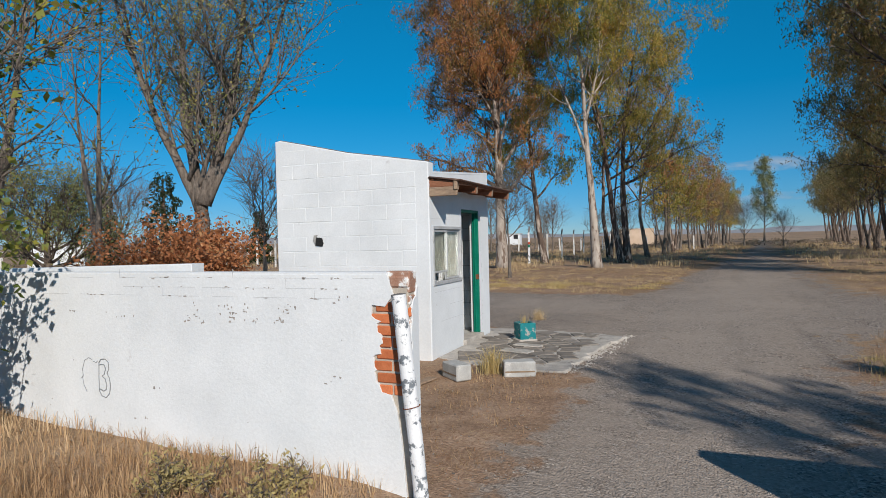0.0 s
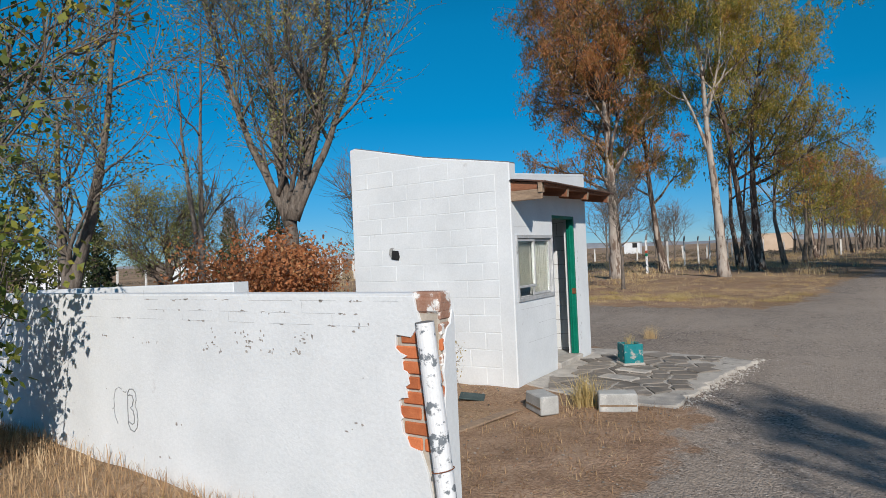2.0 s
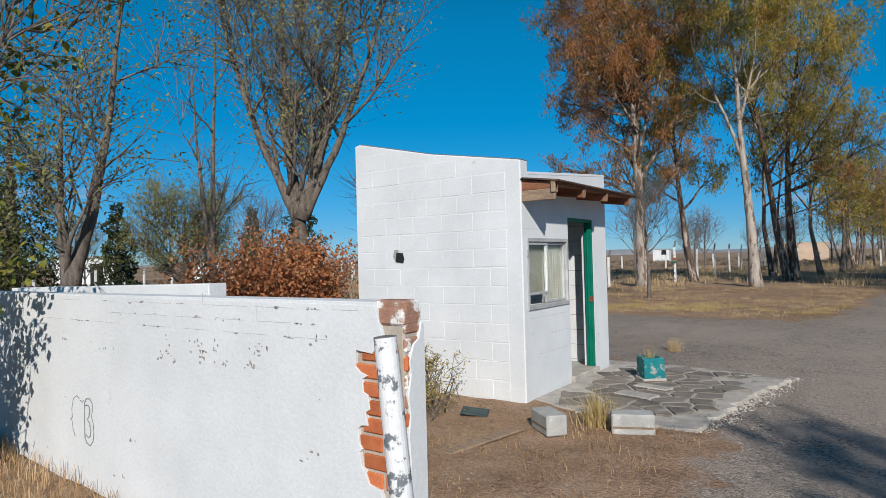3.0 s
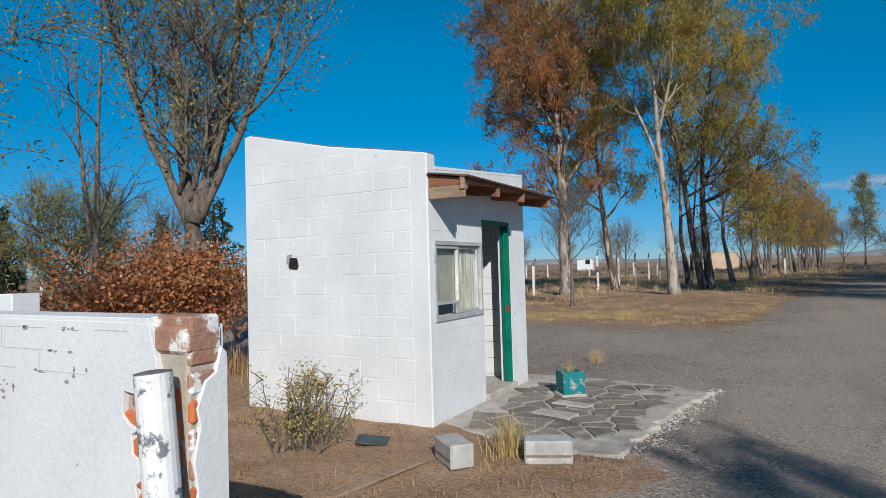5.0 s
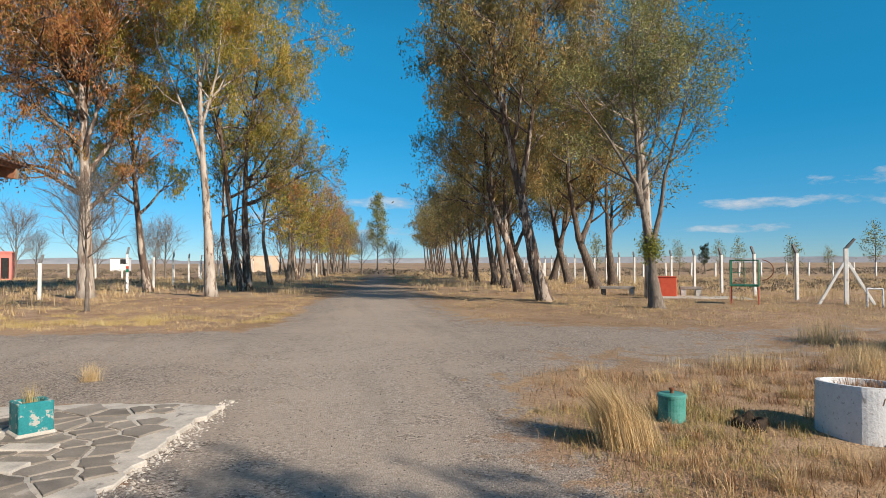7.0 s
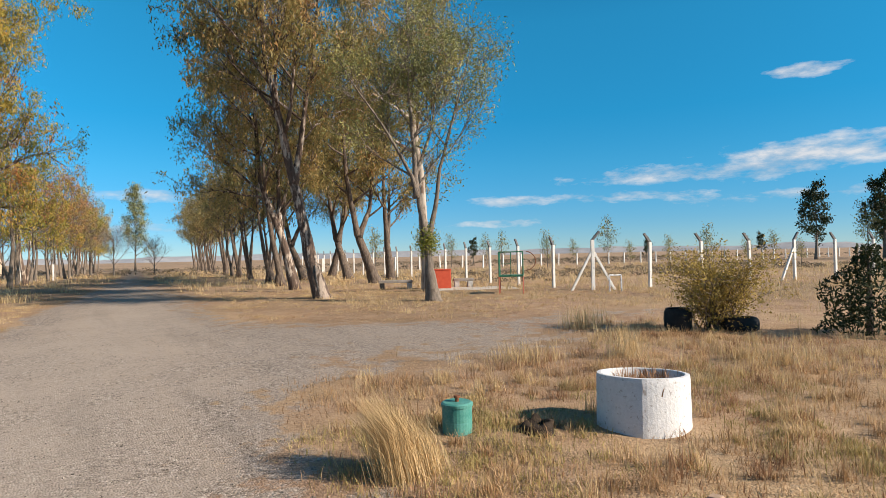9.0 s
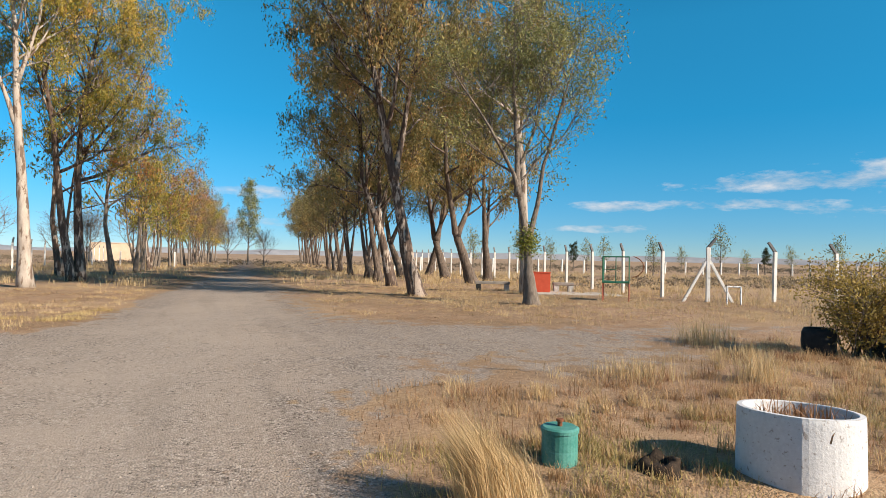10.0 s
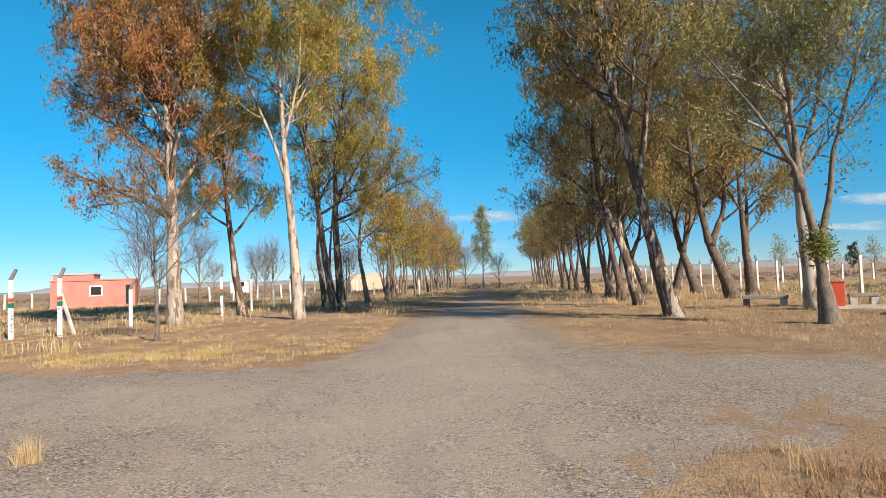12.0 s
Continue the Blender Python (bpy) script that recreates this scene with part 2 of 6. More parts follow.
OLIVE_DARK = leaf_material("dark_olive_leaves", [(0.0, (0.03, 0.04, 0.018)), (0.5, (0.085, 0.10, 0.035)), (1.0, (0.20, 0.19, 0.065))], 0.25)
LEAF_SHRUB = leaf_material("yellow_brown_shrub_leaves", [(0.0, (0.17, 0.11, 0.04)), (0.5, (0.38, 0.28, 0.075)), (1.0, (0.56, 0.40, 0.12))])
STRAW = leaf_material("straw_grass", [(0.0, (0.163, 0.098, 0.054)), (0.4, (0.398, 0.249, 0.135)), (0.75, (0.571, 0.391, 0.222)), (1.0, (0.714, 0.547, 0.352))], 0.3)
STRAW_GOLD = leaf_material("golden_tussock_grass", [(0.0, (0.38, 0.26, 0.10)), (0.5, (0.56, 0.43, 0.19)), (1.0, (0.70, 0.57, 0.30))], 0.3)
STRAW_PALE = leaf_material("pale_windblown_grass", [(0.0, (0.388, 0.258, 0.126)), (0.5, (0.581, 0.425, 0.232)), (1.0, (0.734, 0.586, 0.371))], 0.3)
DRY_WEED = leaf_material("dry_brown_weeds", [(0.0, (0.153, 0.078, 0.045)), (0.5, (0.357, 0.201, 0.113)), (1.0, (0.541, 0.342, 0.204))], 0.2)
SCRUB = leaf_material("grey_brown_scrub", [(0.0, (0.06, 0.048, 0.035)), (0.5, (0.17, 0.135, 0.095)), (1.0, (0.30, 0.235, 0.16))], 0.15)
SAGE = leaf_material("grey_green_weeds", [(0.0, (0.199, 0.162, 0.077)), (0.5, (0.367, 0.296, 0.126)), (1.0, (0.551, 0.429, 0.181))], 0.2)


# ---- building helpers ----
def thing(name, x=0, y=0, z=0, rz=0, label="", category="", group="", kind=""):
    ob = new(name)
    ob.empty_display_size = 0.2
    ob.matrix_world = pose(x, y, z, 0, 0, rz)
    return tagged(ob, label, category, group, kind)


def part(name, bm, material, parent=None, label=""):
    """Links a bmesh as one mesh object, under a thing or under a part."""
    me = bpy.data.meshes.new(name)
    bm.to_mesh(me)
    bm.free()
    me.materials.append(material)
    ob = new(name, me)
    ob.parent = parent
    return tagged(ob, label)


def raw(name, verts, faces, material, parent=None, label="", smooth=False):
    me = bpy.data.meshes.new(name)
    me.from_pydata(verts, [], faces)
    if smooth:
        me.shade_smooth()
    me.materials.append(material)
    ob = new(name, me)
    ob.parent = parent
    return tagged(ob, label)


def box(x0, x1, y0, y1, z0, z1, bev=0.006, bm=None, m=None):
    """A bevelled box; added to bm where given."""
    own = bmesh.new()
    bmesh.ops.create_cube(own, size=1)
    for v in own.verts:
        v.co = Vector((x0 + (v.co.x + 0.5) * (x1 - x0), y0 + (v.co.y + 0.5) * (y1 - y0), z0 + (v.co.z + 0.5) * (z1 - z0)))
    if bev:
        bmesh.ops.bevel(own, geom=own.edges[:], offset=bev, segments=1, affect="EDGES")
    if m:
        bmesh.ops.transform(own, matrix=m, verts=own.verts)
    if bm is None:
        return own
    me = bpy.data.meshes.new("scratch")
    own.to_mesh(me)
    own.free()
    bm.from_mesh(me)
    bpy.data.meshes.remove(me)
    return bm


def prism(outline, depth, m, bev=0.0):
    """A flat outline (u, v) pushed out to a depth along its normal, then posed by m."""
    bm = bmesh.new()
    f = bm.faces.new([bm.verts.new((u, v, 0)) for u, v in outline])
    got = bmesh.ops.extrude_face_region(bm, geom=[f])
    bmesh.ops.translate(bm, vec=(0, 0, depth), verts=[v for v in got["geom"] if isinstance(v, bmesh.types.BMVert)])
    if bev:
        top = [e for e in bm.edges if all(abs(v.co.z - depth) < 1e-5 for v in e.verts)]
        bmesh.ops.bevel(bm, geom=top, offset=bev, segments=1, affect="EDGES")
    bmesh.ops.recalc_face_normals(bm, faces=bm.faces)
    bmesh.ops.transform(bm, matrix=m, verts=bm.verts)
    return bm


def pipe(points, radii, sides=10, verts=None, faces=None, cap=True):
    """A tapered tube along points; lists of vertices and faces."""
    verts = [] if verts is None else verts
    faces = [] if faces is None else faces
    start, n = len(verts), len(points)
    u = None
    for i, p in enumerate(points):
        a, c = points[max(i - 1, 0)], points[min(i + 1, n - 1)]
        d = (Vector(c) - Vector(a)).normalized()
        if u is None:
            u = d.orthogonal() if abs(d.z) < 0.95 else Vector((1, 0, 0)).cross(d)
        u = (u - d * u.dot(d)).normalized()
        w = d.cross(u)
        for k in range(sides):
            g = 2 * math.pi * k / sides
            verts.append(tuple(Vector(p) + (u * math.cos(g) + w * math.sin(g)) * radii[i]))
    for i in range(n - 1):
        for k in range(sides):
            q = start + i * sides
            faces.append((q + k, q + (k + 1) % sides, q + sides + (k + 1) % sides, q + sides + k))
    if cap:
        faces.append(tuple(start + k for k in reversed(range(sides))))
        faces.append(tuple(start + (n - 1) * sides + k for k in range(sides)))
    return verts, faces


def lathe(profile, sides=32, wobble=0.0, seed=0, corner=None):
    """A solid of revolution from (radius, height) pairs."""
    rng = random.Random(seed)
    verts, faces = [], []
    off = [1 + rng.uniform(-wobble, wobble) for _ in range(sides)]
    if corner is not None:  # a cast edge down the outside
        for k in range(sides):
            d = abs((360 * k / sides - corner + 180) % 360 - 180)
            off[k] += 0.03 * max(0, 1 - d / 22)
    for r, z in profile:
        for k in range(sides):
            g = 2 * math.pi * k / sides
            verts.append((r * off[k] * math.cos(g), r * off[k] * math.sin(g), z))
    for i in range(len(profile) - 1):
        for k in range(sides):
            q = i * sides
            faces.append((q + k, q + (k + 1) % sides, q + sides + (k + 1) % sides, q + sides + k))
    faces.append(tuple(reversed(range(sides))))
    faces.append(tuple((len(profile) - 1) * sides + k for k in range(sides)))
    return verts, faces


# ---- ground and gravel road ----
AVENUE = 0.097  # the avenue's lean to the east for each metre north


def fade(d, soft):
    return np.clip(0.5 - d / (2 * soft), 0, 1)


def gravel_at(x, y):
    """1 on gravel, 0 on grass: the avenue, the crossing track and the yard before the booth."""
    wob = 0.35 * np.sin(0.9 * x + 0.4 * y) + 0.25 * np.sin(1.7 * y - 0.6 * x)
    mid = 2.15 + AVENUE * (y - 26)
    half = np.interp(y, [14, 20, 28, 42, 60, 200], [3.4, 2.35, 2.1, 1.7, 1.3, 1.2])
    avenue = fade(np.abs(x - mid) - half + wob * 0.4, np.where(x > mid, 1.3, 0.45)) * (y > 12) * np.interp(y, [32, 50], [1, 0.58])
    south = np.where(x < 2.3, 10.6, 10.6 + 0.42 * (x - 2.3) + 1.2 * np.exp(-((x - 4) ** 2) / 3))
    north = np.interp(x, [-30, -7, -1.2, 0.0, 4.4, 8, 14], [22.5, 18.6, 17.6, 19.0, 18.6, 16.6, 15.6])
    crossing = np.minimum(fade(south - y + wob * 0.9, np.where(x > 2, 1.9, 0.5)), fade(y - north + wob * 0.6, np.where(x > 3, 1.3, 0.4))) * np.where(x > 2.3, np.clip(1 - 0.04 * (x - 2.3), 0.55, 1), 1)
    west = np.interp(y, [-4, 3, 4.5, 6.5, 8, 10.5], [-1.6, -1.4, -1.2, -1.0, -1.2, -2.6])
    east = np.interp(y, [-4, 4, 8, 10, 12.5], [2.2, 1.9, 1.75, 2.2, 2.6])
    yard = np.minimum(fade(west - x + wob * 0.3, 0.45), fade(x - east + wob * 0.5, 1.0)) * (y < 13)
    return np.maximum(np.maximum(avenue, crossing), yard)


def worn_at(x, y):
    """1 where wheels have ground the gravel to pale dust, 0 on the coarse grey stone beside it."""
    line = np.interp(y, [-5, 5, 10, 15, 20, 26, 400], [0.1, 0.2, 0.2, 0.6, 1.6, 2.15, 2.15 + AVENUE * 374])
    d = np.abs(x - line)
    cross = np.exp(-(((y - 15.2) / 1.8) ** 2)) * (x < 1.5)
    return np.clip(np.maximum(np.exp(-((d / np.interp(y, [8, 14, 24, 40], [1.3, 2.0, 1.2, 0.9])) ** 2)), 0.8 * cross), 0, 1)


def axis(lo, hi, step, far):
    fine = np.arange(lo, hi + step / 2, step)
    out = [step * 1.25]
    while sum(out) < far:
        out.append(out[-1] * 1.25)
    out = np.cumsum(out)
    return np.concatenate([lo - out[::-1], fine, hi + out])


def lumps(x, y):
    return 0.010 * np.sin(3.1 * x + 1.3 * y) * np.sin(2.3 * y - 0.8 * x) + 0.007 * np.sin(7.3 * x - 2.1 * y) * np.sin(6.1 * y + 3.0 * x)


def height_at(x, y):
    """Low swells on the grass, nearly level gravel; a bank of soil along the foot of the white wall."""
    g = gravel_at(x, y)
    bank = np.clip((-1.6 - x) / 4.0, 0, 1) * 0.15 * np.exp(-((y - 3.9) ** 2) / 1.2) + 0.05 * np.exp(-((y - 3.9) ** 2) / 0.5) * (x < -1.3) * np.clip((-1.3 - x) / 0.4, 0, 1)
    near = np.exp(-(np.maximum(np.hypot(x, y - 10) - 30, 0)) / 20)
    return (lumps(x, y) * (1.6 - 1.3 * g)) * near + bank + 0.02 * (1 - g) * near - 0.012


gx, gy = axis(-12, 18, 0.14, 2600), axis(-2, 33, 0.14, 2600)
X, Y = np.meshgrid(gx, gy)
Z = height_at(X, Y)
MASK = gravel_at(X, Y)
nx, ny = len(gx), len(gy)
coords = np.stack([X.ravel(), Y.ravel(), Z.ravel()], 1)
idx = np.arange(nx * ny).reshape(ny, nx)
quads = np.stack([idx[:-1, :-1].ravel(), idx[:-1, 1:].ravel(), idx[1:, 1:].ravel(), idx[1:, :-1].ravel()], 1)


def ground_material():
    m, nt, b, p = shader("earth_litter_and_gravel", 0.95)
    b.inputs["Specular IOR Level"].default_value = 0.12
    at = nt.nodes.new("ShaderNodeAttribute")
    at.attribute_name = "gravel"
    broad = noise_tex(nt, p, 0.35, 5)
    mid = noise_tex(nt, p, 2.2, 6, 0.62)
    fine = noise_tex(nt, p, 26, 4, 0.7)
    # crushed stone
    cell = nt.nodes.new("ShaderNodeTexVoronoi")
    cell.inputs["Scale"].default_value = 55
    link(nt, p, cell.inputs["Vector"])
    speck = nt.nodes.new("ShaderNodeSeparateColor")
    link(nt, cell.outputs["Color"], speck.inputs[0])
    pebble = ramp(nt, speck.outputs[0], [(0.0, (0.06, 0.05, 0.043)), (0.3, (0.225, 0.187, 0.158)), (0.8, (0.395, 0.336, 0.286)), (1.0, (0.56, 0.49, 0.43))])
    dust = mix(nt, ramp(nt, mid, [(0.42, 0.0), (0.62, 0.75)]), pebble, ramp(nt, fine, [(0.3, (0.235, 0.195, 0.16)), (0.7, (0.395, 0.33, 0.275))]))
    dust = mix(nt, ramp(nt, broad, [(0.45, 0.0), (0.6, 0.45)]), dust, (0.40, 0.332, 0.275))
    rut = noise_tex(nt, stretched(nt, p, 1.5, 0.14, 1.0), 1.0, 4, 0.6)
    dust = mix(nt, ramp(nt, rut, [(0.50, 0.0), (0.66, 0.38)]), dust, ramp(nt, fine, [(0.3, (0.29, 0.235, 0.19)), (0.7, (0.43, 0.355, 0.285))]))
    dust = mix(nt, ramp(nt, rut, [(0.34, 0.28), (0.44, 0.0)]), dust, (0.13, 0.112, 0.095))
    worn = nt.nodes.new("ShaderNodeAttribute")
    worn.attribute_name = "worn"
    trodden = calc(nt, "ADD", worn.outputs["Fac"], calc(nt, "MULTIPLY", calc(nt, "SUBTRACT", mid, 0.5), 1.1))
    dust = mix(nt, ramp(nt, trodden, [(0.45, 0.0), (0.95, 0.32)]), dust, ramp(nt, fine, [(0.3, (0.34, 0.29, 0.245)), (0.7, (0.47, 0.405, 0.345))]))
    dust = mix(nt, ramp(nt, trodden, [(0.05, 0.55), (0.45, 0.0)]), dust, mix(nt, 1.0, pebble, (0.82, 0.83, 0.85), "MULTIPLY"))
    # dry earth with litter
    earth = ramp(nt, calc(nt, "ADD", calc(nt, "MULTIPLY", mid, 0.5), calc(nt, "MULTIPLY", fine, 0.5)), [(0.33, (0.15, 0.093, 0.063)), (0.5, (0.34, 0.228, 0.157)), (0.66, (0.49, 0.358, 0.26))])
    earth = mix(nt, ramp(nt, broad, [(0.4, 0.0), (0.65, 0.55)]), earth, ramp(nt, fine, [(0.3, (0.26, 0.165, 0.10)), (0.7, (0.45, 0.305, 0.185))]))
    far = noise_tex(nt, p, 0.045, 6, 0.65)
    sward = noise_tex(nt, stretched(nt, p, 1.0, 1.0, 1.0, (7, 3, 0)), 0.16, 5, 0.6)
    earth = mix(nt, ramp(nt, sward, [(0.46, 0.0), (0.62, 0.4)]), earth, ramp(nt, fine, [(0.3, (0.34, 0.24, 0.125)), (0.7, (0.60, 0.46, 0.27))]))
    earth = mix(nt, ramp(nt, far, [(0.46, 0.0), (0.57, 0.75)]), earth, ramp(nt, fine, [(0.3, (0.15, 0.105, 0.068)), (0.7, (0.30, 0.22, 0.14))]))
    edge = calc(nt, "ADD", at.outputs["Fac"], calc(nt, "MULTIPLY", calc(nt, "SUBTRACT", mid, 0.5), 2.4))
    link(nt, mix(nt, ramp(nt, edge, [(0.40, 0.0), (0.62, 1.0)]), earth, dust), b.inputs["Base Color"])
    stones = calc(nt, "SUBTRACT", 1.0, cell.outputs["Distance"])
    tiny = noise_tex(nt, p, 85, 3, 0.7)
    relief(nt, b, calc(nt, "ADD", calc(nt, "ADD", calc(nt, "MULTIPLY", fine, 0.35), calc(nt, "MULTIPLY", tiny, 0.5)), calc(nt, "MULTIPLY", stones, 0.8)), 0.8, 0.014)
    return m


GROUND = ground_material()


def sheet(name, co, faces, mask, label, category):
    me = bpy.data.meshes.new(name)
    me.from_pydata(co.tolist(), [], faces.tolist())
    me.attributes.new("gravel", "FLOAT", "POINT").data.foreach_set("value", mask.astype(np.float32))
    me.attributes.new("worn", "FLOAT", "POINT").data.foreach_set("value", worn_at(co[:, 0], co[:, 1]).astype(np.float32))
    me.shade_smooth()
    me.materials.append(GROUND)
    return tagged(new(name, me), label, category, kind="structure")


sheet("ground", coords, quads, MASK.ravel(), "dry sandy ground with straw litter, reaching to the horizon", "ground")
picked = (MASK.ravel()[quads].mean(1) > 0.42) & (coords[quads][:, :, 1].max(1) < 420) & (np.abs(coords[quads][:, :, 0]).max(1) < 90)
used = np.unique(quads[picked])
back = np.full(nx * ny, -1)
back[used] = np.arange(len(used))
lifted = coords[used] + np.array([0, 0, 0.005])
sheet("road", lifted, back[quads[picked]], MASK.ravel()[used], "grey crushed-gravel road and yard with faint ruts", "road")


def ground_z(x, y):
    return float(height_at(np.array([x]), np.array([y]))[0])


# far hills along the horizon
hv, hf = [], []
hills = 220
for i in range(hills):
    g = 2 * math.pi * i / hills
    top = 17 + 16 * noise.fractal((math.cos(g) * 5, math.sin(g) * 5, 3.0), 0.6, 2.0, 5)
    for r, z in ((2300, -2), (2350, max(top, 4)), (2500, -2)):
        hv.append((r * math.cos(g), r * math.sin(g), z))
for i in range(hills):
    a, c = 3 * i, 3 * ((i + 1) % hills)
    hf += [(a, c, c + 1, a + 1), (a + 1, c + 1, c + 2, a + 2)]
tagged(raw("backdrop", hv, hf, HILL, smooth=True), "low blue-grey hills along the horizon", "hills", kind="structure")


# ---- white boundary wall with its broken end ----
def wall_left():
    w = thing("boundary_wall", -4.2, 4.1, 0, 0, "white-painted brick boundary wall with peeling paint and a broken end", "wall", kind="structure")
    x0, x1 = -3.3, 2.74  # along the wall, from the base
    part("wall_core", box(x0, 2.76, -0.10, 0.005, -0.05, 1.425, 0.008), MORTAR, w, "grey mortar core")
    # front render with a ragged bite beside the gate post
    bite = [(2.73, -0.05), (2.70, 0.35), (2.67, 0.55), (2.63, 0.66), (2.565, 0.675), (2.545, 0.725), (2.525, 0.74), (2.515, 0.80), (2.53, 0.815), (2.515, 0.835), (2.51, 0.90), (2.525, 0.915), (2.565, 0.92), (2.555, 0.975), (2.58, 0.99), (2.57, 1.05), (2.545, 1.06), (2.54, 1.115), (2.57, 1.13), (2.525, 1.145), (2.50, 1.165), (2.505, 1.235), (2.60, 1.225), (2.66, 1.30), (2.64, 1.37)]
    part("plaster", prism([(x0, -0.05), *[(u, v) for u, v in bite], (2.62, 1.43), (x0, 1.44)], 0.018, pose(0, -0.10, 0, 90), 0.0015), WHITE, w, "white paint with small chipped spots")
    part("plaster", box(x0, 2.76, 0.005, 0.022, -0.05, 1.42, 0.004), WHITE, w)
    part("plaster", prism([(-0.1, -0.05), (0.022, -0.05), (0.022, 1.34), (0.0, 1.36), (-0.02, 1.29), (-0.055, 1.27), (-0.085, 1.20), (-0.075, 1.15), (-0.096, 1.06), (-0.085, 0.98), (-0.098, 0.90), (-0.09, 0.80), (-0.1, 0.70), (-0.098, 0.5), (-0.1, 0.3)], 0.014, pose(2.761, 0, 0, 90, 0, 90), 0.004), WHITE, w, "flaking white paint on the broken end")
    part("coping", box(x0, 2.62, -0.1165, 0.0195, 1.425, 1.444, 0.003), WHITE, w)
    # bare bricks
    rng = random.Random(4)
    row = 0
    z = 0.66
    while z < 1.22:
        x = 2.42 + (0.11 if row % 2 else 0.0)
        while x < 2.70:
            L = min(0.215, 2.735 - x)
            if L > 0.05:
                part("brick", box(x, x + L, -0.108 - rng.uniform(0, 0.006), -0.05, z, z + 0.062, 0.006), BRICK, w)
            x += 0.228
        z += 0.076
        row += 1
    z = 0.40
    while z < 1.40:
        part("brick", box(2.60, 2.766 + rng.uniform(0, 0.006), -0.098, 0.002, z, z + 0.062, 0.008), BARE if z > 1.2 or rng.random() < 0.4 else BRICK, w)
        z += 0.076
    for x, L in ((2.63, 0.14),):
        part("brick", box(x, x + L, -0.112, 0.012, 1.345, 1.422, 0.012), BARE, w, "bare weathered brick on top")
    # paint lost along the joints of the top courses
    def flake(u, v, sx, sz):
        n = rng.randint(5, 8)
        ring = [(u + sx * rng.uniform(0.35, 1.3) * math.cos(6.283 * i / n), v + sz * rng.uniform(0.35, 1.3) * math.sin(6.283 * i / n)) for i in range(n)]
        part("flake", prism(ring, 0.0012, pose(0, -0.1182, 0, 90)), FLAKED, w)
    for z, share, lo, hi in ((1.405, 0.35, -0.3, 2.4), (1.335, 0.55, 0.3, 2.2), (1.27, 0.4, -0.6, 2.3)):
        x = lo
        while x < hi:
            if rng.random() < share:
                for _ in range(rng.randint(1, 4)):
                    flake(x + rng.gauss(0, 0.03), z + rng.gauss(0, 0.004), rng.uniform(0.006, 0.024), rng.uniform(0.002, 0.006))
            x += rng.uniform(0.08, 0.2)
        x = lo
        while x < hi:
            L = rng.uniform(0.15, 0.4)
            part("joint", box(x, x + L, -0.1188, -0.1175, z - 0.001, z + 0.0015, 0), JOINT, w)
            if rng.random() < 0.4:
                part("joint", box(x, x + 0.003, -0.1188, -0.1175, z, z + 0.064, 0), JOINT, w)
            x += L + rng.uniform(0.05, 0.35)
    # scattered clusters further down
    for u, v, n, r in ((1.32, 1.185, 9, 0.05), (1.36, 1.13, 8, 0.035), (1.47, 1.18, 5, 0.05), (1.83, 1.19, 9, 0.05), (1.80, 1.11, 6, 0.03), (0.98, 1.185, 4, 0.05), (0.98, 1.10, 7, 0.05), (1.10, 1.09, 4, 0.03), (1.56, 1.10, 5, 0.04), (-0.28, 1.13, 4, 0.02), (0.25, 1.11, 4, 0.05), (0.63, 0.58, 3, 0.03), (0.5, 0.3, 4, 0.05), (2.2, 0.75, 3, 0.06), (-0.9, 0.9, 2, 0.03), (2.28, 1.28, 5, 0.04)):
        for _ in range(n):
            flake(u + rng.gauss(0, r), v + rng.gauss(0, r * 0.45), rng.uniform(0.004, 0.016), rng.uniform(0.004, 0.011))
    for _ in range(14):
        flake(rng.uniform(-1.8, 2.3), rng.uniform(0.25, 1.2), rng.uniform(0.003, 0.007), rng.uniform(0.003, 0.007))
    # a drawn outline of a 3 and of a rounded shape beside it
    def stroke(pts, r=0.0045):
        raw("drawn_line", *pipe([(u, -0.1185, v) for u, v in pts], [r] * len(pts), 4), PENCIL, w, "grey pencil line drawn on the paint")
    cx, cz = 0.06, 0.60
    three = [(-0.055, 0.12), (-0.03, 0.15), (0.015, 0.155), (0.05, 0.13), (0.055, 0.08), (0.035, 0.04), (0.06, 0.0), (0.068, -0.06), (0.055, -0.12), (0.015, -0.155), (-0.03, -0.145), (-0.055, -0.11)]
    stroke([(cx + u, cz + v) for u, v in three])
    inner = [(-0.055, 0.10), (-0.025, 0.11), (0.005, 0.105), (0.018, 0.075), (0.0, 0.03), (-0.025, 0.015), (0.01, -0.005), (0.026, -0.05), (0.018, -0.09), (-0.01, -0.105), (-0.05, -0.09)]
    stroke([(cx + u, cz + v) for u, v in inner])
    stroke([(cx - 0.055, cz + 0.12), (cx - 0.06, cz + 0.0), (cx - 0.058, cz - 0.11)])
    arc = [(-0.27, -0.02), (-0.24, 0.0), (-0.245, 0.06), (-0.22, 0.13), (-0.17, 0.155), (-0.13, 0.14)]
    stroke([(cx + u, cz + v) for u, v in arc], 0.003)
    stroke([(cx + u, cz + v) for u, v in ((-0.25, 0.0), (-0.235, -0.07), (-0.20, -0.125))], 0.003)
    stroke([(cx + u, cz + v) for u, v in ((-0.12, 0.13), (-0.085, 0.12), (-0.07, 0.135))], 0.003)
    return w


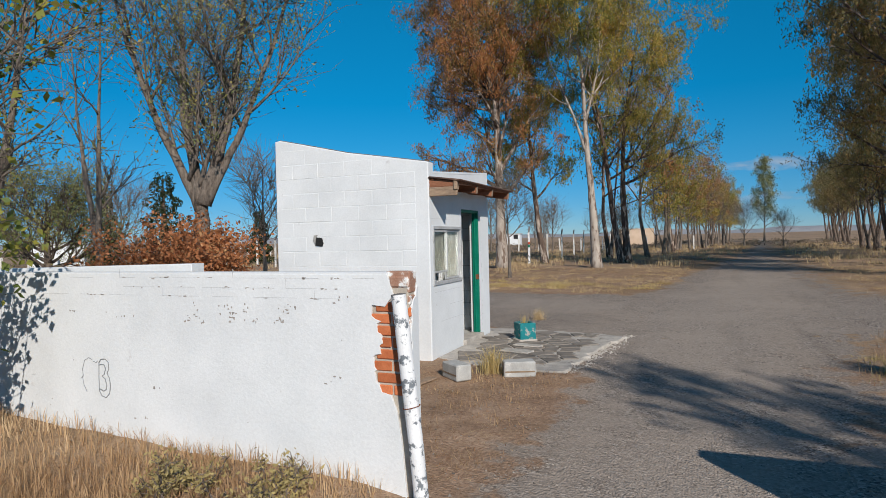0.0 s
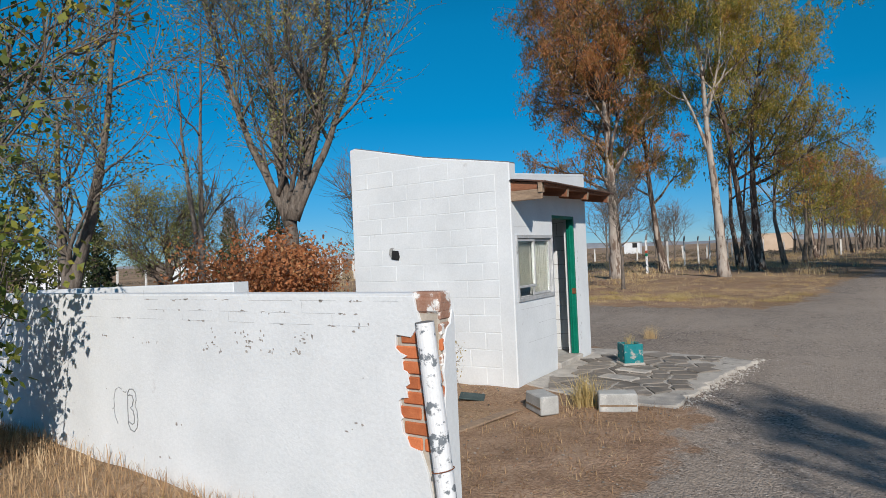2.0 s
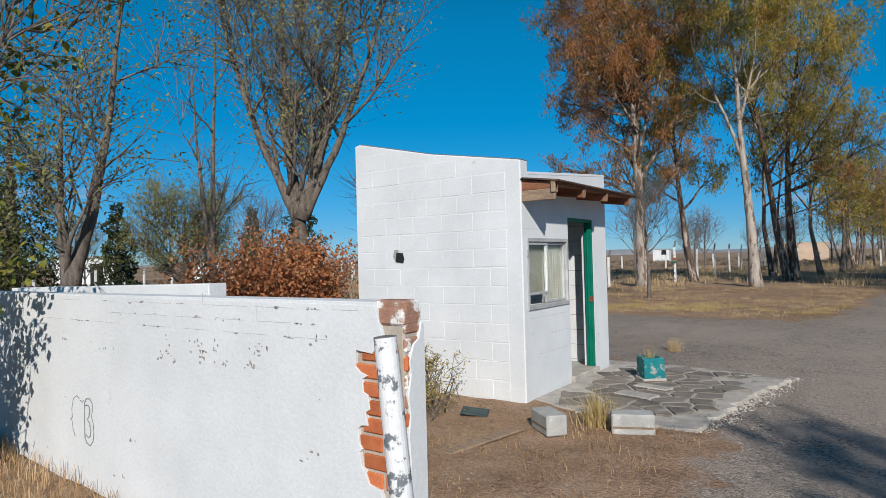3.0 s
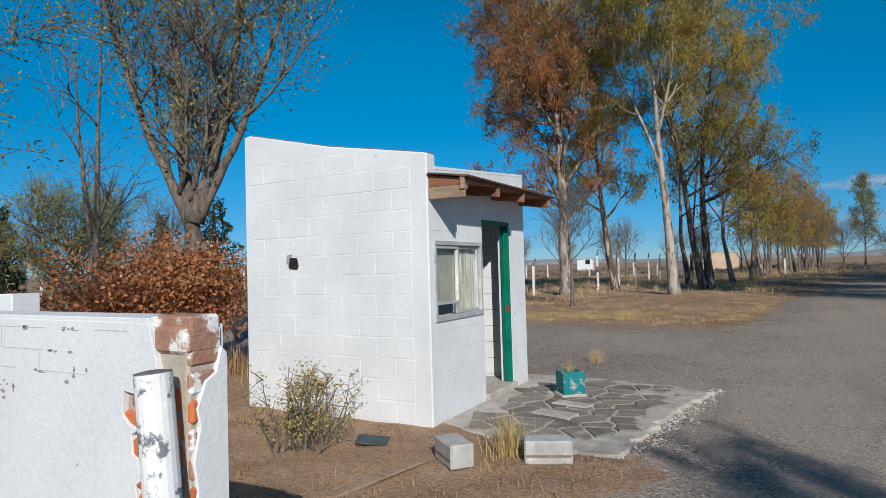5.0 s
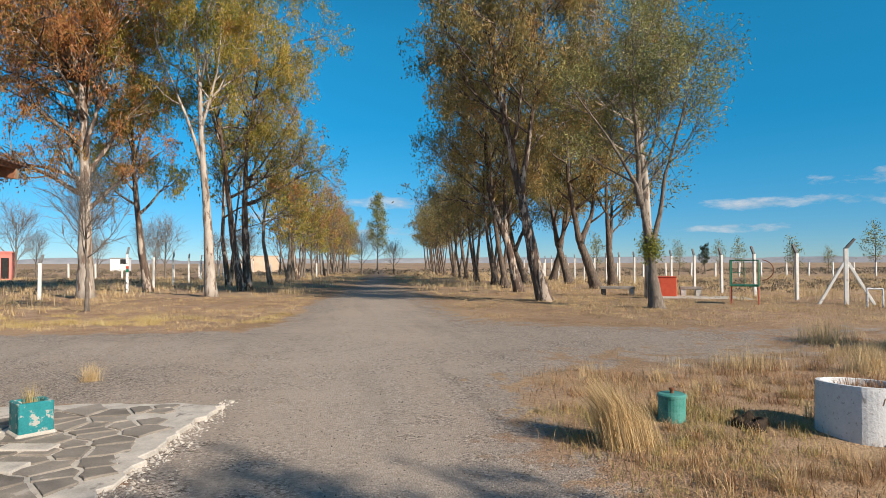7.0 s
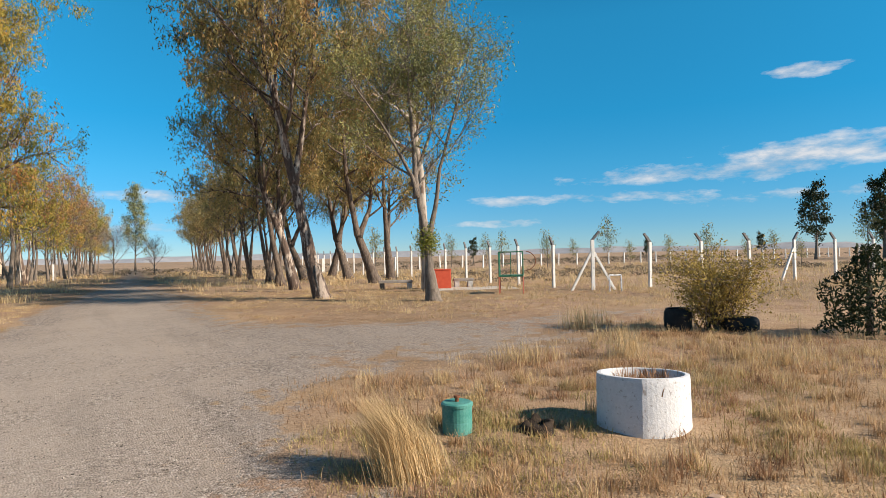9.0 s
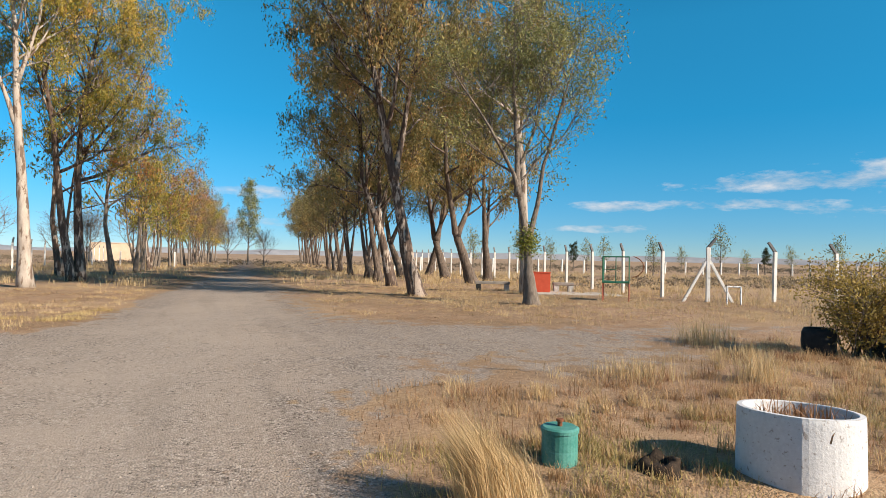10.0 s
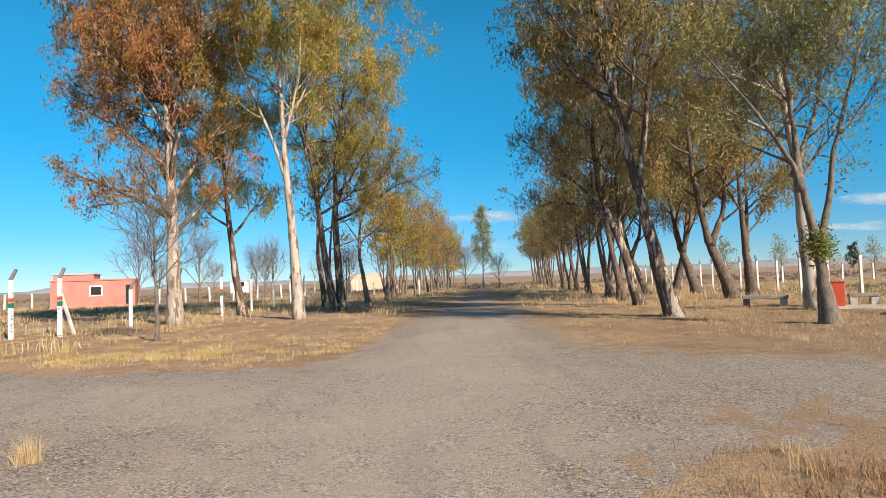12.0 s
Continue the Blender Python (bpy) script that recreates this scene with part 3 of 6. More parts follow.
wall_left()
post = thing("gate_post", -1.415, 3.945, 0, 0, "leaning steel pipe gate post with flaking white paint", "post")
raw("pipe", *pipe([(0.085, -0.03, -0.05), (0.04, -0.03, 0.45), (-0.008, -0.03, 0.9), (-0.05, -0.03, 1.31)], [0.047] * 4, 20), CHIPPED, post, smooth=False)
raw("cap", *lathe([(0.046, 0), (0.046, 0.008), (0.02, 0.012)], 20), CEMENT_DARK, post).matrix_basis = pose(-0.05, -0.03, 1.306, 0, -5, 0)
raw("wire_tie", *pipe([(0.022 + 0.053 * math.cos(g), -0.03 + 0.053 * math.sin(g), 0.62 + 0.012 * math.cos(g)) for g in np.linspace(0, 6.28, 18)], [0.003] * 18, 5), RUST, post)

back_wall = thing("wall_back", -5.6, 4.80, 0, 3.0, "low white-painted wall behind the boundary wall", "wall", kind="structure")
part("wall_body", prism([(-1.7, -0.05), (1.58, -0.05), (1.58, 1.475), (-1.7, 1.43)], 0.16, pose(0, 0.08, 0, 90), 0.008), WHITE, back_wall)

gate_wall = thing("wall_east", 3.86, 3.52, 0, 0, "white-painted boundary wall on the other side of the gateway", "wall", kind="structure")
part("wall_body", box(-2.08, 3.0, -0.12, 0.03, -0.05, 1.43, 0.012), WHITE, gate_wall)


# ---- guard booth ----
def booth():
    b = thing("guard_booth", -4.30, 9.28, 0, 0, "small white-painted concrete-block guard booth with a lean-to eave and open doorway", "booth")
    L, R, F, K = -1.25, 1.24, -1.25, 1.25  # west, east, front and back faces from the base
    t = 0.16
    top = prism([(L, -0.06), (R, -0.06), (R, 2.69), (R - 0.05, 2.70), (0.6, 2.80), (0.0, 2.90), (-0.7, 3.06), (L + 0.08, 3.165), (L, 3.15)], t, pose(0, F + t, 0, 90), 0.012)
    front = part("wall", top, WHITE, b, "painted block wall with a small square hole")
    part("felt_edge", prism([(R, 2.69), (R - 0.05, 2.70), (0.6, 2.80), (0.0, 2.90), (-0.7, 3.06), (L + 0.08, 3.165), (L + 0.08, 3.178), (-0.7, 3.073), (0.0, 2.913), (0.6, 2.813), (R - 0.05, 2.713), (R, 2.703)], t - 0.03, pose(0, F + t, 0, 90)), CEMENT_DARK, front, "thin dark felt edge on the parapet")
    rng = random.Random(8)
    # painted blocks proud of the joints
    meshes = {}
    for k in range(14):
        z = 0.02 + 0.213 * k
        x = L + 0.10 + (0.22 if k % 2 else 0.0) - 0.22
        while x < R - 0.18:
            a, c = max(x, L + 0.10), min(x + 0.43, R - 0.18)
            x += 0.443
            if c - a < 0.12 or z + 0.25 > 2.68 - 0.19 * (c - R) or rng.random() < 0.10:
                continue
            key = round(c - a, 2)
            if key not in meshes:
                got = part("block", box(0, key - 0.007, -0.004, 0.03, 0, 0.206, 0.0035), WHITE, front)
                meshes[key] = got.data
            else:
                got = new("block", meshes[key])
                got.parent = front
            got.matrix_basis = pose(a, F + rng.uniform(0.0005, 0.0028), z + rng.uniform(-0.004, 0.004), 0, rng.uniform(-0.5, 0.5), 0)
    # the wall is not cut: a black plate paints the shade inside the hole
    part("hole", prism([(-0.07, -0.06), (0.05, -0.075), (0.07, -0.03), (0.05, 0.05), (-0.05, 0.06), (-0.075, 0.02)], 0.004, pose(-0.50, F - 0.010, 1.655, 90)), BLACK, front, "flat black patch painting the dark of a broken hole")
    part("hole_rim", prism([(-0.11, 0.0), (-0.09, 0.08), (-0.02, 0.085), (-0.06, 0.03), (-0.07, -0.06)], 0.003, pose(-0.50, F - 0.0115, 1.665, 90)), CEMENT, front)
    # side wall with window and doorway
    wy0, wy1, wz0, wz1 = -1.13, -0.10, 1.05, 1.80
    dy0, dy1, dz0, dz1 = -0.04, 0.76, 0.11, 2.10
    sidewall = part("wall", box(R - t, R, dy1, K, -0.06, dz1, 0), WHITE, b, "painted side wall with window and doorway")
    for y0, y1, z0, z1 in ((F + t, dy0, -0.06, wz0), (F + t, wy0, wz0, wz1), (wy1, dy0, wz0, wz1), (F + t, dy0, wz1, dz1), (dy0, dy1, -0.06, dz0 - 0.02)):
        part("wall_panel", box(R - t, R, y0, y1, z0, z1, 0), WHITE, sidewall)
    part("wall_panel", prism([(F + t, dz1), (K, dz1), (K, 2.735), (F + t, 2.545)], t, pose(R - t, 0, 0, 90, 0, 90)), WHITE, sidewall)
    part("parapet", prism([(F + t, 2.54), (K, 2.73), (K, 2.762), (F + t, 2.575)], t + 0.006, pose(R - t - 0.003, 0, 0, 90, 0, 90), 0.004), WHITE, sidewall)
    for z, y0, y1 in ((0.92, -1.1, -0.15), (0.50, -0.9, -0.1), (0.71, -0.6, -0.08), (1.93, -1.2, -0.6)):
        part("joint", box(R, R + 0.0015, y0, y1, z, z + 0.003, 0), JOINT, sidewall)
    for k in range(16):
        u, v, n = dy1 + rng.gauss(0.10, 0.018), rng.uniform(0.2, 2.0), rng.randint(5, 7)
        ring = [(u + rng.uniform(0.002, 0.009) * math.cos(6.283 * q / n), v + rng.uniform(0.006, 0.024) * math.sin(6.283 * q / n)) for q in range(n)]
        part("chip", prism(ring, 0.0015, pose(R, 0, 0, 90, 0, 90)), CEMENT, sidewall)
    part("wall", box(L, L + t, F + t, K, -0.06, 2.95, 0.01), WHITE, b)
    back = part("wall", box(L + t, R - t, K - t, K, -0.06, 2.76, 0.01), WHITE, b)
    for k in range(10):
        z = 0.12 + 0.213 * k
        part("joint", box(L + t + 0.01, R - t - 0.01, K - t - 0.002, K - t, z, z + 0.005, 0), PENCIL, back)
        for j in range(5):
            x = L + t + 0.2 + 0.43 * j + (0.21 if k % 2 else 0)
            if x < R - t - 0.05:
                part("joint", box(x, x + 0.005, K - t - 0.002, K - t, z, z + 0.213, 0), PENCIL, back)
    part("roof", box(L + t, R - t, F + t, K - t, 2.42, 2.52, 0), ROOF, b, "flat dark roof behind the parapets")
    part("floor", box(L + t, R - t, F + t, K - t, 0.0, 0.09, 0), CEMENT, b)
    part("doorstep", box(R - t - 0.02, R + 0.05, dy0 - 0.02, dy1 + 0.02, -0.03, 0.105, 0.012), PALE_CEMENT, b, "worn concrete doorstep")
    # door lining
    lining = part("door_frame", box(R - 0.105, R - 0.004, dy1 - 0.045, dy1 + 0.001, dz0, dz1, 0.004), GREEN, b, "green-painted door jamb")
    part("stop", box(R - 0.07, R - 0.05, dy1 - 0.058, dy1 - 0.045, dz0, dz1, 0.003), GREEN, lining)
    part("jamb", box(R - t + 0.005, R - 0.02, dy0 - 0.001, dy0 + 0.02, dz0, dz1, 0.003), CEMENT, lining)
    part("head", box(R - t + 0.005, R - 0.004, dy0, dy1, dz1 - 0.04, dz1 + 0.001, 0.004), GREEN, lining)
    part("latch", box(R - 0.05, R + 0.004, dy1 - 0.058, dy1 - 0.045, 0.98, 1.06, 0.002), RUST, lining)
    # window
    win = part("window", box(R - 0.06, R + 0.018, wy0 - 0.02, wy1 + 0.02, wz0 - 0.035, wz0 + 0.015, 0.004), ALU, b, "grey metal sliding window, dusty panes")
    part("frame", box(R - 0.05, R + 0.016, wy0 - 0.02, wy1 + 0.02, wz1 - 0.015, wz1 + 0.03, 0.004), ALU, win)
    for y in (wy0 - 0.02, wy1 - 0.015):
        part("frame", box(R - 0.05, R + 0.016, y, y + 0.035, wz0 + 0.015, wz1 - 0.015, 0.004), ALU, win)
    mid = (wy0 + wy1) / 2 - 0.02
    for x, y0, y1, z0 in ((R - 0.012, wy0 + 0.015, mid + 0.02, wz0 + 0.13), (R - 0.03, mid - 0.02, wy1 - 0.015, wz0 + 0.02)):
        sash = part("sash", box(x - 0.01, x + 0.012, y0, y1, z0, z0 + 0.03, 0.003), ALU, win)
        part("rail", box(x - 0.01, x + 0.012, y0, y1, wz1 - 0.05, wz1 - 0.018, 0.003), ALU, sash)
        part("stile", box(x - 0.01, x + 0.012, y0, y0 + 0.028, z0 + 0.03, wz1 - 0.05, 0.003), ALU, sash)
        part("stile", box(x - 0.01, x + 0.012, y1 - 0.028, y1, z0 + 0.03, wz1 - 0.05, 0.003), ALU, sash)
        pane = part("pane", box(x - 0.002, x + 0.002, y0 + 0.026, y1 - 0.026, z0 + 0.028, wz1 - 0.048, 0), glass, sash)
        pane.visible_shadow = False
    part("ledge", box(R - t, R - 0.05, wy0, wy1, wz0 - 0.02, wz0 + 0.01, 0.004), WHITE, win)
    part("blind", box(R - 0.085, R - 0.075, wy0 + 0.01, mid, wz0 + 0.14, wz1 - 0.02, 0.002), CURTAIN, win, "grey blind pulled down to a gap")
    fold, ff = [], []
    for i in range(41):
        y = mid + (wy1 - mid) * i / 40
        x = R - 0.082 + 0.012 * math.sin(i * 1.45)
        fold += [(x, y, wz0 + 0.02 + 0.02 * math.sin(i)), (x + 0.004, y, wz1 - 0.02)]
    for i in range(40):
        ff.append((2 * i, 2 * i + 2, 2 * i + 3, 2 * i + 1))
    drape = raw("curtain", fold, ff, DRAPE, win, "pale hanging curtain in folds")
    drape.modifiers.new("cloth", "SOLIDIFY").thickness = 0.003
    # eave
    eave = part("eave", box(R, R + 0.40, F + 0.02, F + 0.06, 2.225, 2.345, 0.006), OLD_WOOD, b, "brown timber lean-to eave with a corrugated roof sheet")
    for y in (-0.46, 0.25, 1.12):
        part("rafter", box(0, 0.41, y, y + 0.065, -0.11, 0.0, 0.005, None, pose(R, 0, 2.455, 0, 8, 0)), TIMBER, eave)
        part("rafter_end", box(0.41, 0.414, y + 0.004, y + 0.061, -0.105, -0.004, 0, None, pose(R, 0, 2.455, 0, 8, 0)), OLD_WOOD, eave, "sawn pale end of a rafter")
    part("batten", box(0.03, 0.07, F + 0.01, K + 0.0, 0.0, 0.025, 0.003, None, pose(R, 0, 2.455, 0, 8, 0)), TIMBER, eave)
    part("batten", box(0.36, 0.40, F + 0.01, K + 0.0, 0.0, 0.025, 0.003, None, pose(R, 0, 2.455, 0, 8, 0)), TIMBER, eave)
    part("ceiling_board", box(0.0, 0.40, F + 0.07, K - 0.07, -0.012, -0.001, 0, None, pose(R, 0, 2.455, 0, 8, 0)), TIMBER, eave)
    sv, sf = [], []
    n = 240
    for i in range(n + 1):
        y = F - 0.01 + (K - F + 0.04) * i / n
        z = 0.034 + 0.009 * math.cos(2 * math.pi * y / 0.076)
        sv += [(-0.0, y, z), (0.45, y, z)]
    for i in range(n):
        sf.append((2 * i, 2 * i + 1, 2 * i + 3, 2 * i + 2))
    roofing = raw("roof_sheet", sv, sf, ROOF, eave, "rusty corrugated metal sheet", True)
    roofing.matrix_basis = pose(R, 0, 2.455, 0, 8, 0)
    roofing.modifiers.new("gauge", "SOLIDIFY").thickness = 0.006
    part("board", prism([(0, 2.347), (0.41, 2.347), (0.41, 2.412), (0, 2.468)], 0.03, pose(R, F + 0.06, 0, 90), 0.003), TIMBER, eave)
    part("board", box(R + 0.36, R + 0.41, F + 0.0, F + 0.075, 2.30, 2.43, 0.004), OLD_WOOD, eave)
    return b


booth()


# ---- flagstone apron ----
def apron():
    a = thing("flagstone_patio", -2.1, 9.3, 0, 0, "crazy-paved patio of grey flagstones in pale cement", "patio", kind="structure")
    edge = [(-0.94, -1.10), (-0.60, -1.25), (-0.1, -1.42), (0.35, -1.55), (0.84, -1.45), (0.90, -0.9), (0.97, -0.3), (1.06, 0.25), (1.16, 0.75), (1.26, 1.3), (0.75, 1.52), (0.2, 1.58), (-0.5, 1.66), (-1.3, 1.70), (-1.32, 1.27), (-0.94, 1.27)]
    rng = random.Random(21)
    rough = []
    for i, (u, v) in enumerate(edge):
        p, q = Vector((u, v)), Vector(edge[(i + 1) % len(edge)])
        for k in range(5):
            c = p.lerp(q, k / 5)
            j = 0.05 if u > -0.9 or v > 1.3 else 0.0
            rough.append((c.x + rng.uniform(-j, j), c.y + rng.uniform(-j, j)))
    part("cement_bed", prism(rough, 0.065, pose(0, 0, -0.03), 0.01), PALE_CEMENT, a, "pale cement bed and joints")
    # stones: cells round scattered seeds, drawn in from their neighbours
    seeds = []
    tries = 0
    while len(seeds) < 84 and tries < 6000:
        tries += 1
        p = Vector((rng.uniform(-0.95, 1.14), rng.uniform(-1.5, 1.6)))
        gap = 0.20 if p.x < 0.2 else 0.17
        if all((p - s).length > gap for s in seeds):
            seeds.append(p)
    def inside(p):
        hit = False
        for i, (x1, y1) in enumerate(edge):
            x2, y2 = edge[(i + 1) % len(edge)]
            if (y1 > p.y) != (y2 > p.y) and p.x < (x2 - x1) * (p.y - y1) / (y2 - y1) + x1:
                hit = not hit
        return hit
    for s in seeds:
        if not inside(s):
            continue
        cell = [Vector((s.x + 0.34 * math.cos(g), s.y + 0.34 * math.sin(g))) for g in np.linspace(0, 2 * math.pi, 14)[:-1]]
        for o in seeds:
            if o is s or (o - s).length > 0.75:
                continue
            n = (o - s).normalized()
            d = (o - s).length / 2 - 0.018
            cut = []
            for i, p in enumerate(cell):
                q = cell[(i + 1) % len(cell)]
                dp, dq = (p - s).dot(n) - d, (q - s).dot(n) - d
                if dp <= 0:
                    cut.append(p)
                if dp * dq < 0:
                    cut.append(p.lerp(q, dp / (dp - dq)))
            cell = cut
        cell = [p for i, p in enumerate(cell) if (p - cell[i - 1]).length > 0.012]
        if len(cell) < 3 or not all(inside(s.lerp(p, 0.75)) for p in cell) or rng.random() < (0.05 if s.x < 0.8 else 0.4):
            continue
        if any(p.x < -0.93 and p.y < 1.25 for p in cell):
            cell = [Vector((max(p.x, -0.925), p.y)) for p in cell]
        shape = []
        for i, p in enumerate(cell):
            q = cell[(i + 1) % len(cell)]
            shape.append((p.x - s.x, p.y - s.y))
            if (q - p).length > 0.10:
                h = p.lerp(q, rng.uniform(0.35, 0.65))
                pull = 1 - rng.uniform(0.0, 0.13)
                shape.append(((h.x - s.x) * pull, (h.y - s.y) * pull))
        part("flagstone", prism(shape, 0.02, pose(s.x, s.y, 0.026 + rng.uniform(0, 0.006), rng.uniform(-0.7, 0.7), rng.uniform(-0.7, 0.7)), 0.004), SLATE, a)
    for u, v, w, l, g in ((0.02, 0.02, 0.42, 0.17, -12), (-0.02, -0.45, 0.44, 0.22, -12)):
        part("flagstone", box(-w / 2, w / 2, -l / 2, l / 2, 0.03, 0.062, 0.006, None, pose(u, v, 0, 0, 0, g)), PALE_CEMENT, a, "pale rectangular slab")
    return a


apron()


# ---- things round the booth ----
def concrete_block(x, y, rz, rx, L, label):
    t = thing("concrete_block", x, y, ground_z(x, y), rz, label, "block", "loose concrete blocks")
    bm = box(-L / 2, L / 2, -0.10, 0.10, 0, 0.185, 0.012)
    ob = part("body", bm, CEMENT, t)
    ob.matrix_basis = pose(0, 0, 0.0, rx, 0, 0)
    # no groove is cut; a dark strip on the face paints its shade
    part("slot", box(-L / 2 + 0.01, L / 2 - 0.01, -0.103, -0.0995, 0.06, 0.078, 0), SOIL, t, "flat dark strip painting the shade of a groove")
    return t


concrete_block(-2.38, 7.19, -40, 0, 0.36, "grey concrete block lying beside the patio")
concrete_block(-1.72, 7.52, 24, 0, 0.37, "pale grey concrete block with a groove, lying on the ground")


def planter():
    x, y = -2.25, 9.80
    t = thing("planter_block", x, y, 0.055, 38, "teal-painted hollow concrete block planter with dry grass", "planter")
    for a in ((-0.13, 0.13, -0.13, -0.09), (-0.13, 0.13, 0.09, 0.13), (-0.13, -0.09, -0.09, 0.09), (0.09, 0.13, -0.09, 0.09)):
        part("side", box(*a, 0.0, 0.27, 0.008), TEAL, t)
    part("soil", box(-0.09, 0.09, -0.09, 0.09, 0.0, 0.22, 0), SOIL, t)
    part("mortar_foot", box(-0.15, 0.15, -0.15, 0.15, -0.03, 0.02, 0.015), PALE_CEMENT, t)
    verts, faces = [], []
    rng = random.Random(3)
    for k in range(70):
        g, s, h = rng.uniform(0, 6.28), rng.uniform(0, 0.07), rng.uniform(0.08, 0.24)
        p = Vector((s * math.cos(g), s * math.sin(g), 0.2))
        q = p + Vector((0.3 * h * math.cos(g), 0.3 * h * math.sin(g), h))
        w = Vector((-math.sin(g), math.cos(g), 0)) * 0.003
        i = len(verts)
        verts += [tuple(p - w), tuple(p + w), tuple(q)]
        faces.append((i, i + 1, i + 2))
    raw("dry_grass", verts, faces, STRAW_GOLD, t, "tuft of dry straw")
    return t


planter()
plank = thing("plank", -2.72, 6.62, 0.012, 80, "weathered wooden plank lying on the ground", "plank")
part("board", box(-0.48, 0.48, -0.055, 0.055, 0, 0.022, 0.004), OLD_WOOD, plank)
tile = thing("roof_tile", -3.30, 7.36, 0.02, 25, "dark green slate piece lying in the weeds", "tile")
part("body", box(-0.14, 0.14, -0.09, 0.09, 0, 0.018, 0.004, None, pose(0, 0, 0.01, 8, 6, 0)), surface("dark_slate", (0.03, 0.05, 0.05), (0.07, 0.10, 0.10), 8.0, 0.7), tile)


# ---- things on the grass to the east ----
can = thing("capped_pipe", 3.40, 9.18, 0.0, 30, "faded green metal standpipe with a flat lid and rusty stub", "standpipe")
raw("body", *lathe([(0.122, -0.05), (0.124, 0.10), (0.123, 0.11), (0.124, 0.12), (0.124, 0.235)], 28, 0.006), CAN_GREEN, can)
raw("lid", *lathe([(0.131, 0.228), (0.133, 0.252), (0.117, 0.262)], 28, 0.01), CAN_GREEN, can)
raw("stub", *lathe([(0.017, 0.262), (0.017, 0.295), (0.026, 0.295), (0.026, 0.312)], 12), RUST, can, "rusty bolt stub")

ring = thing("concrete_ring", 4.79, 8.43, 0.0, 0, "white-painted concrete well ring filled with dry weeds", "planter")
ring.matrix_world = pose(4.79, 8.43, 0.0) @ Matrix.Rotation(radians(3.5), 4, (-0.67, 0.74, 0))
raw("ring_wall", *lathe([(0.385, -0.05), (0.382, 0.2), (0.38, 0.41), (0.376, 0.440), (0.342, 0.442), (0.336, 0.436), (0.332, 0.33)], 64, 0.002, 5, corner=219), CHIPPED_WALL := surface("flaking_white_concrete", (0.50, 0.52, 0.54), (0.64, 0.66, 0.68), 3.0, 0.9, 0.9, 0.012, 40, (0.34, 0.33, 0.32), 0.595, 30.0), ring)
raw("soil", *lathe([(0.332, 0.28), (0.332, 0.33), (0.2, 0.36), (0.02, 0.375)], 24), SOIL, ring)

# near-black lump in place of an open hollow; its shade is in the colour
HOLLOW_DARK = surface("hollow_dark_brown", (0.012, 0.010, 0.008), (0.06, 0.042, 0.03), 9.0, 0.95, 1.0, 0.02, 60)
pit = thing("tree_stump", 3.92, 8.78, 0.0, 40, "low dark lump standing in for a shaded hollow in the dry grass", "stump")
sv, sf = lathe([(0.20, -0.03), (0.17, 0.04), (0.16, 0.10), (0.15, 0.15), (0.11, 0.165), (0.09, 0.10), (0.03, 0.07)], 22)
sv = [tuple(Vector((0.85 * v[0], 0.85 * v[1], 0.62 * v[2])) * (1 + 0.28 * noise.noise(Vector(v) * 9)) + Vector((0, 0, 0.05 * noise.noise((v[0] * 14, v[1] * 14, 2)) * (v[2] > 0.08)))) for v in sv]
raw("body", sv, sf, HOLLOW_DARK, pit, "", True)

rock = thing("stone", 3.60, 6.98, -0.02, 20, "flat brown stone standing in the grass", "stone")
part("body", prism([(-0.12, 0), (0.15, 0), (0.13, 0.10), (0.02, 0.17), (-0.09, 0.19), (-0.12, 0.12)], 0.07, pose(0, 0, 0, 90, 0, 0), 0.015), STONE, rock)

BENCH = surface("stained_cement", (0.16, 0.145, 0.13), (0.30, 0.27, 0.24), 5.0)
grill = thing("barbecue", 14.9, 28.1, 0.0, -27, "red-painted masonry barbecue block on a cement slab", "barbecue")
part("body", box(-0.5, 0.5, -0.4, 0.4, 0.02, 0.84, 0.02), RED, grill)
part("top", box(-0.52, 0.52, -0.42, 0.42, 0.84, 0.88, 0.012), RED, grill)
# flat black panel on the solid block where the opening would be
part("mouth", box(-0.504, -0.49, -0.25, 0.25, 0.1, 0.6, 0.004), BLACK, grill, "flat black panel in place of an opening")
slab = thing("slab", 15.4, 27.2, 0, -27, "pale cement slab round the barbecue", "slab", kind="structure")
part("body", box(-1.2, 2.4, -1.1, 1.0, -0.02, 0.035, 0.01), PALE_CEMENT, slab)
for i, (x, y, w) in enumerate(((13.3, 29.2, 0.75), (16.2, 28.1, 0.45))):
    bench = thing("cement_bench", x, y, 0.0, -27, "low grey cement bench beside the barbecue", "bench", "benches by the barbecue")
    part("seat", box(-w, w, -0.2, 0.2, 0.30, 0.42, 0.015), BENCH, bench)
    part("support", box(-w + 0.03, -w + 0.25, -0.18, 0.18, -0.02, 0.30, 0.01), BLACK if i == 0 else CEMENT, bench)
    part("support", box(w - 0.25, w - 0.03, -0.18, 0.18, -0.02, 0.30, 0.01), CEMENT, bench)


def bar(name, pts, r, mat, parent, label=""):
    return raw(name, *pipe(pts, [r] * len(pts), 7), mat, parent, label)


GYM_GREEN = surface("old_green_tube", (0.01, 0.10, 0.06), (0.03, 0.16, 0.10), 6.0, 0.6, 0.2, 0.002, 40, (0.2, 0.09, 0.05), 0.62, 6.0)
GYM_RED = surface("old_red_tube", (0.30, 0.08, 0.05), (0.42, 0.14, 0.09), 6.0, 0.6, 0.2, 0.002, 40)
gym = thing("climbing_frame", 14.95, 23.0, 0, -40, "playground climbing frame of green tubes on red legs", "climbing frame")
gw = 0.44
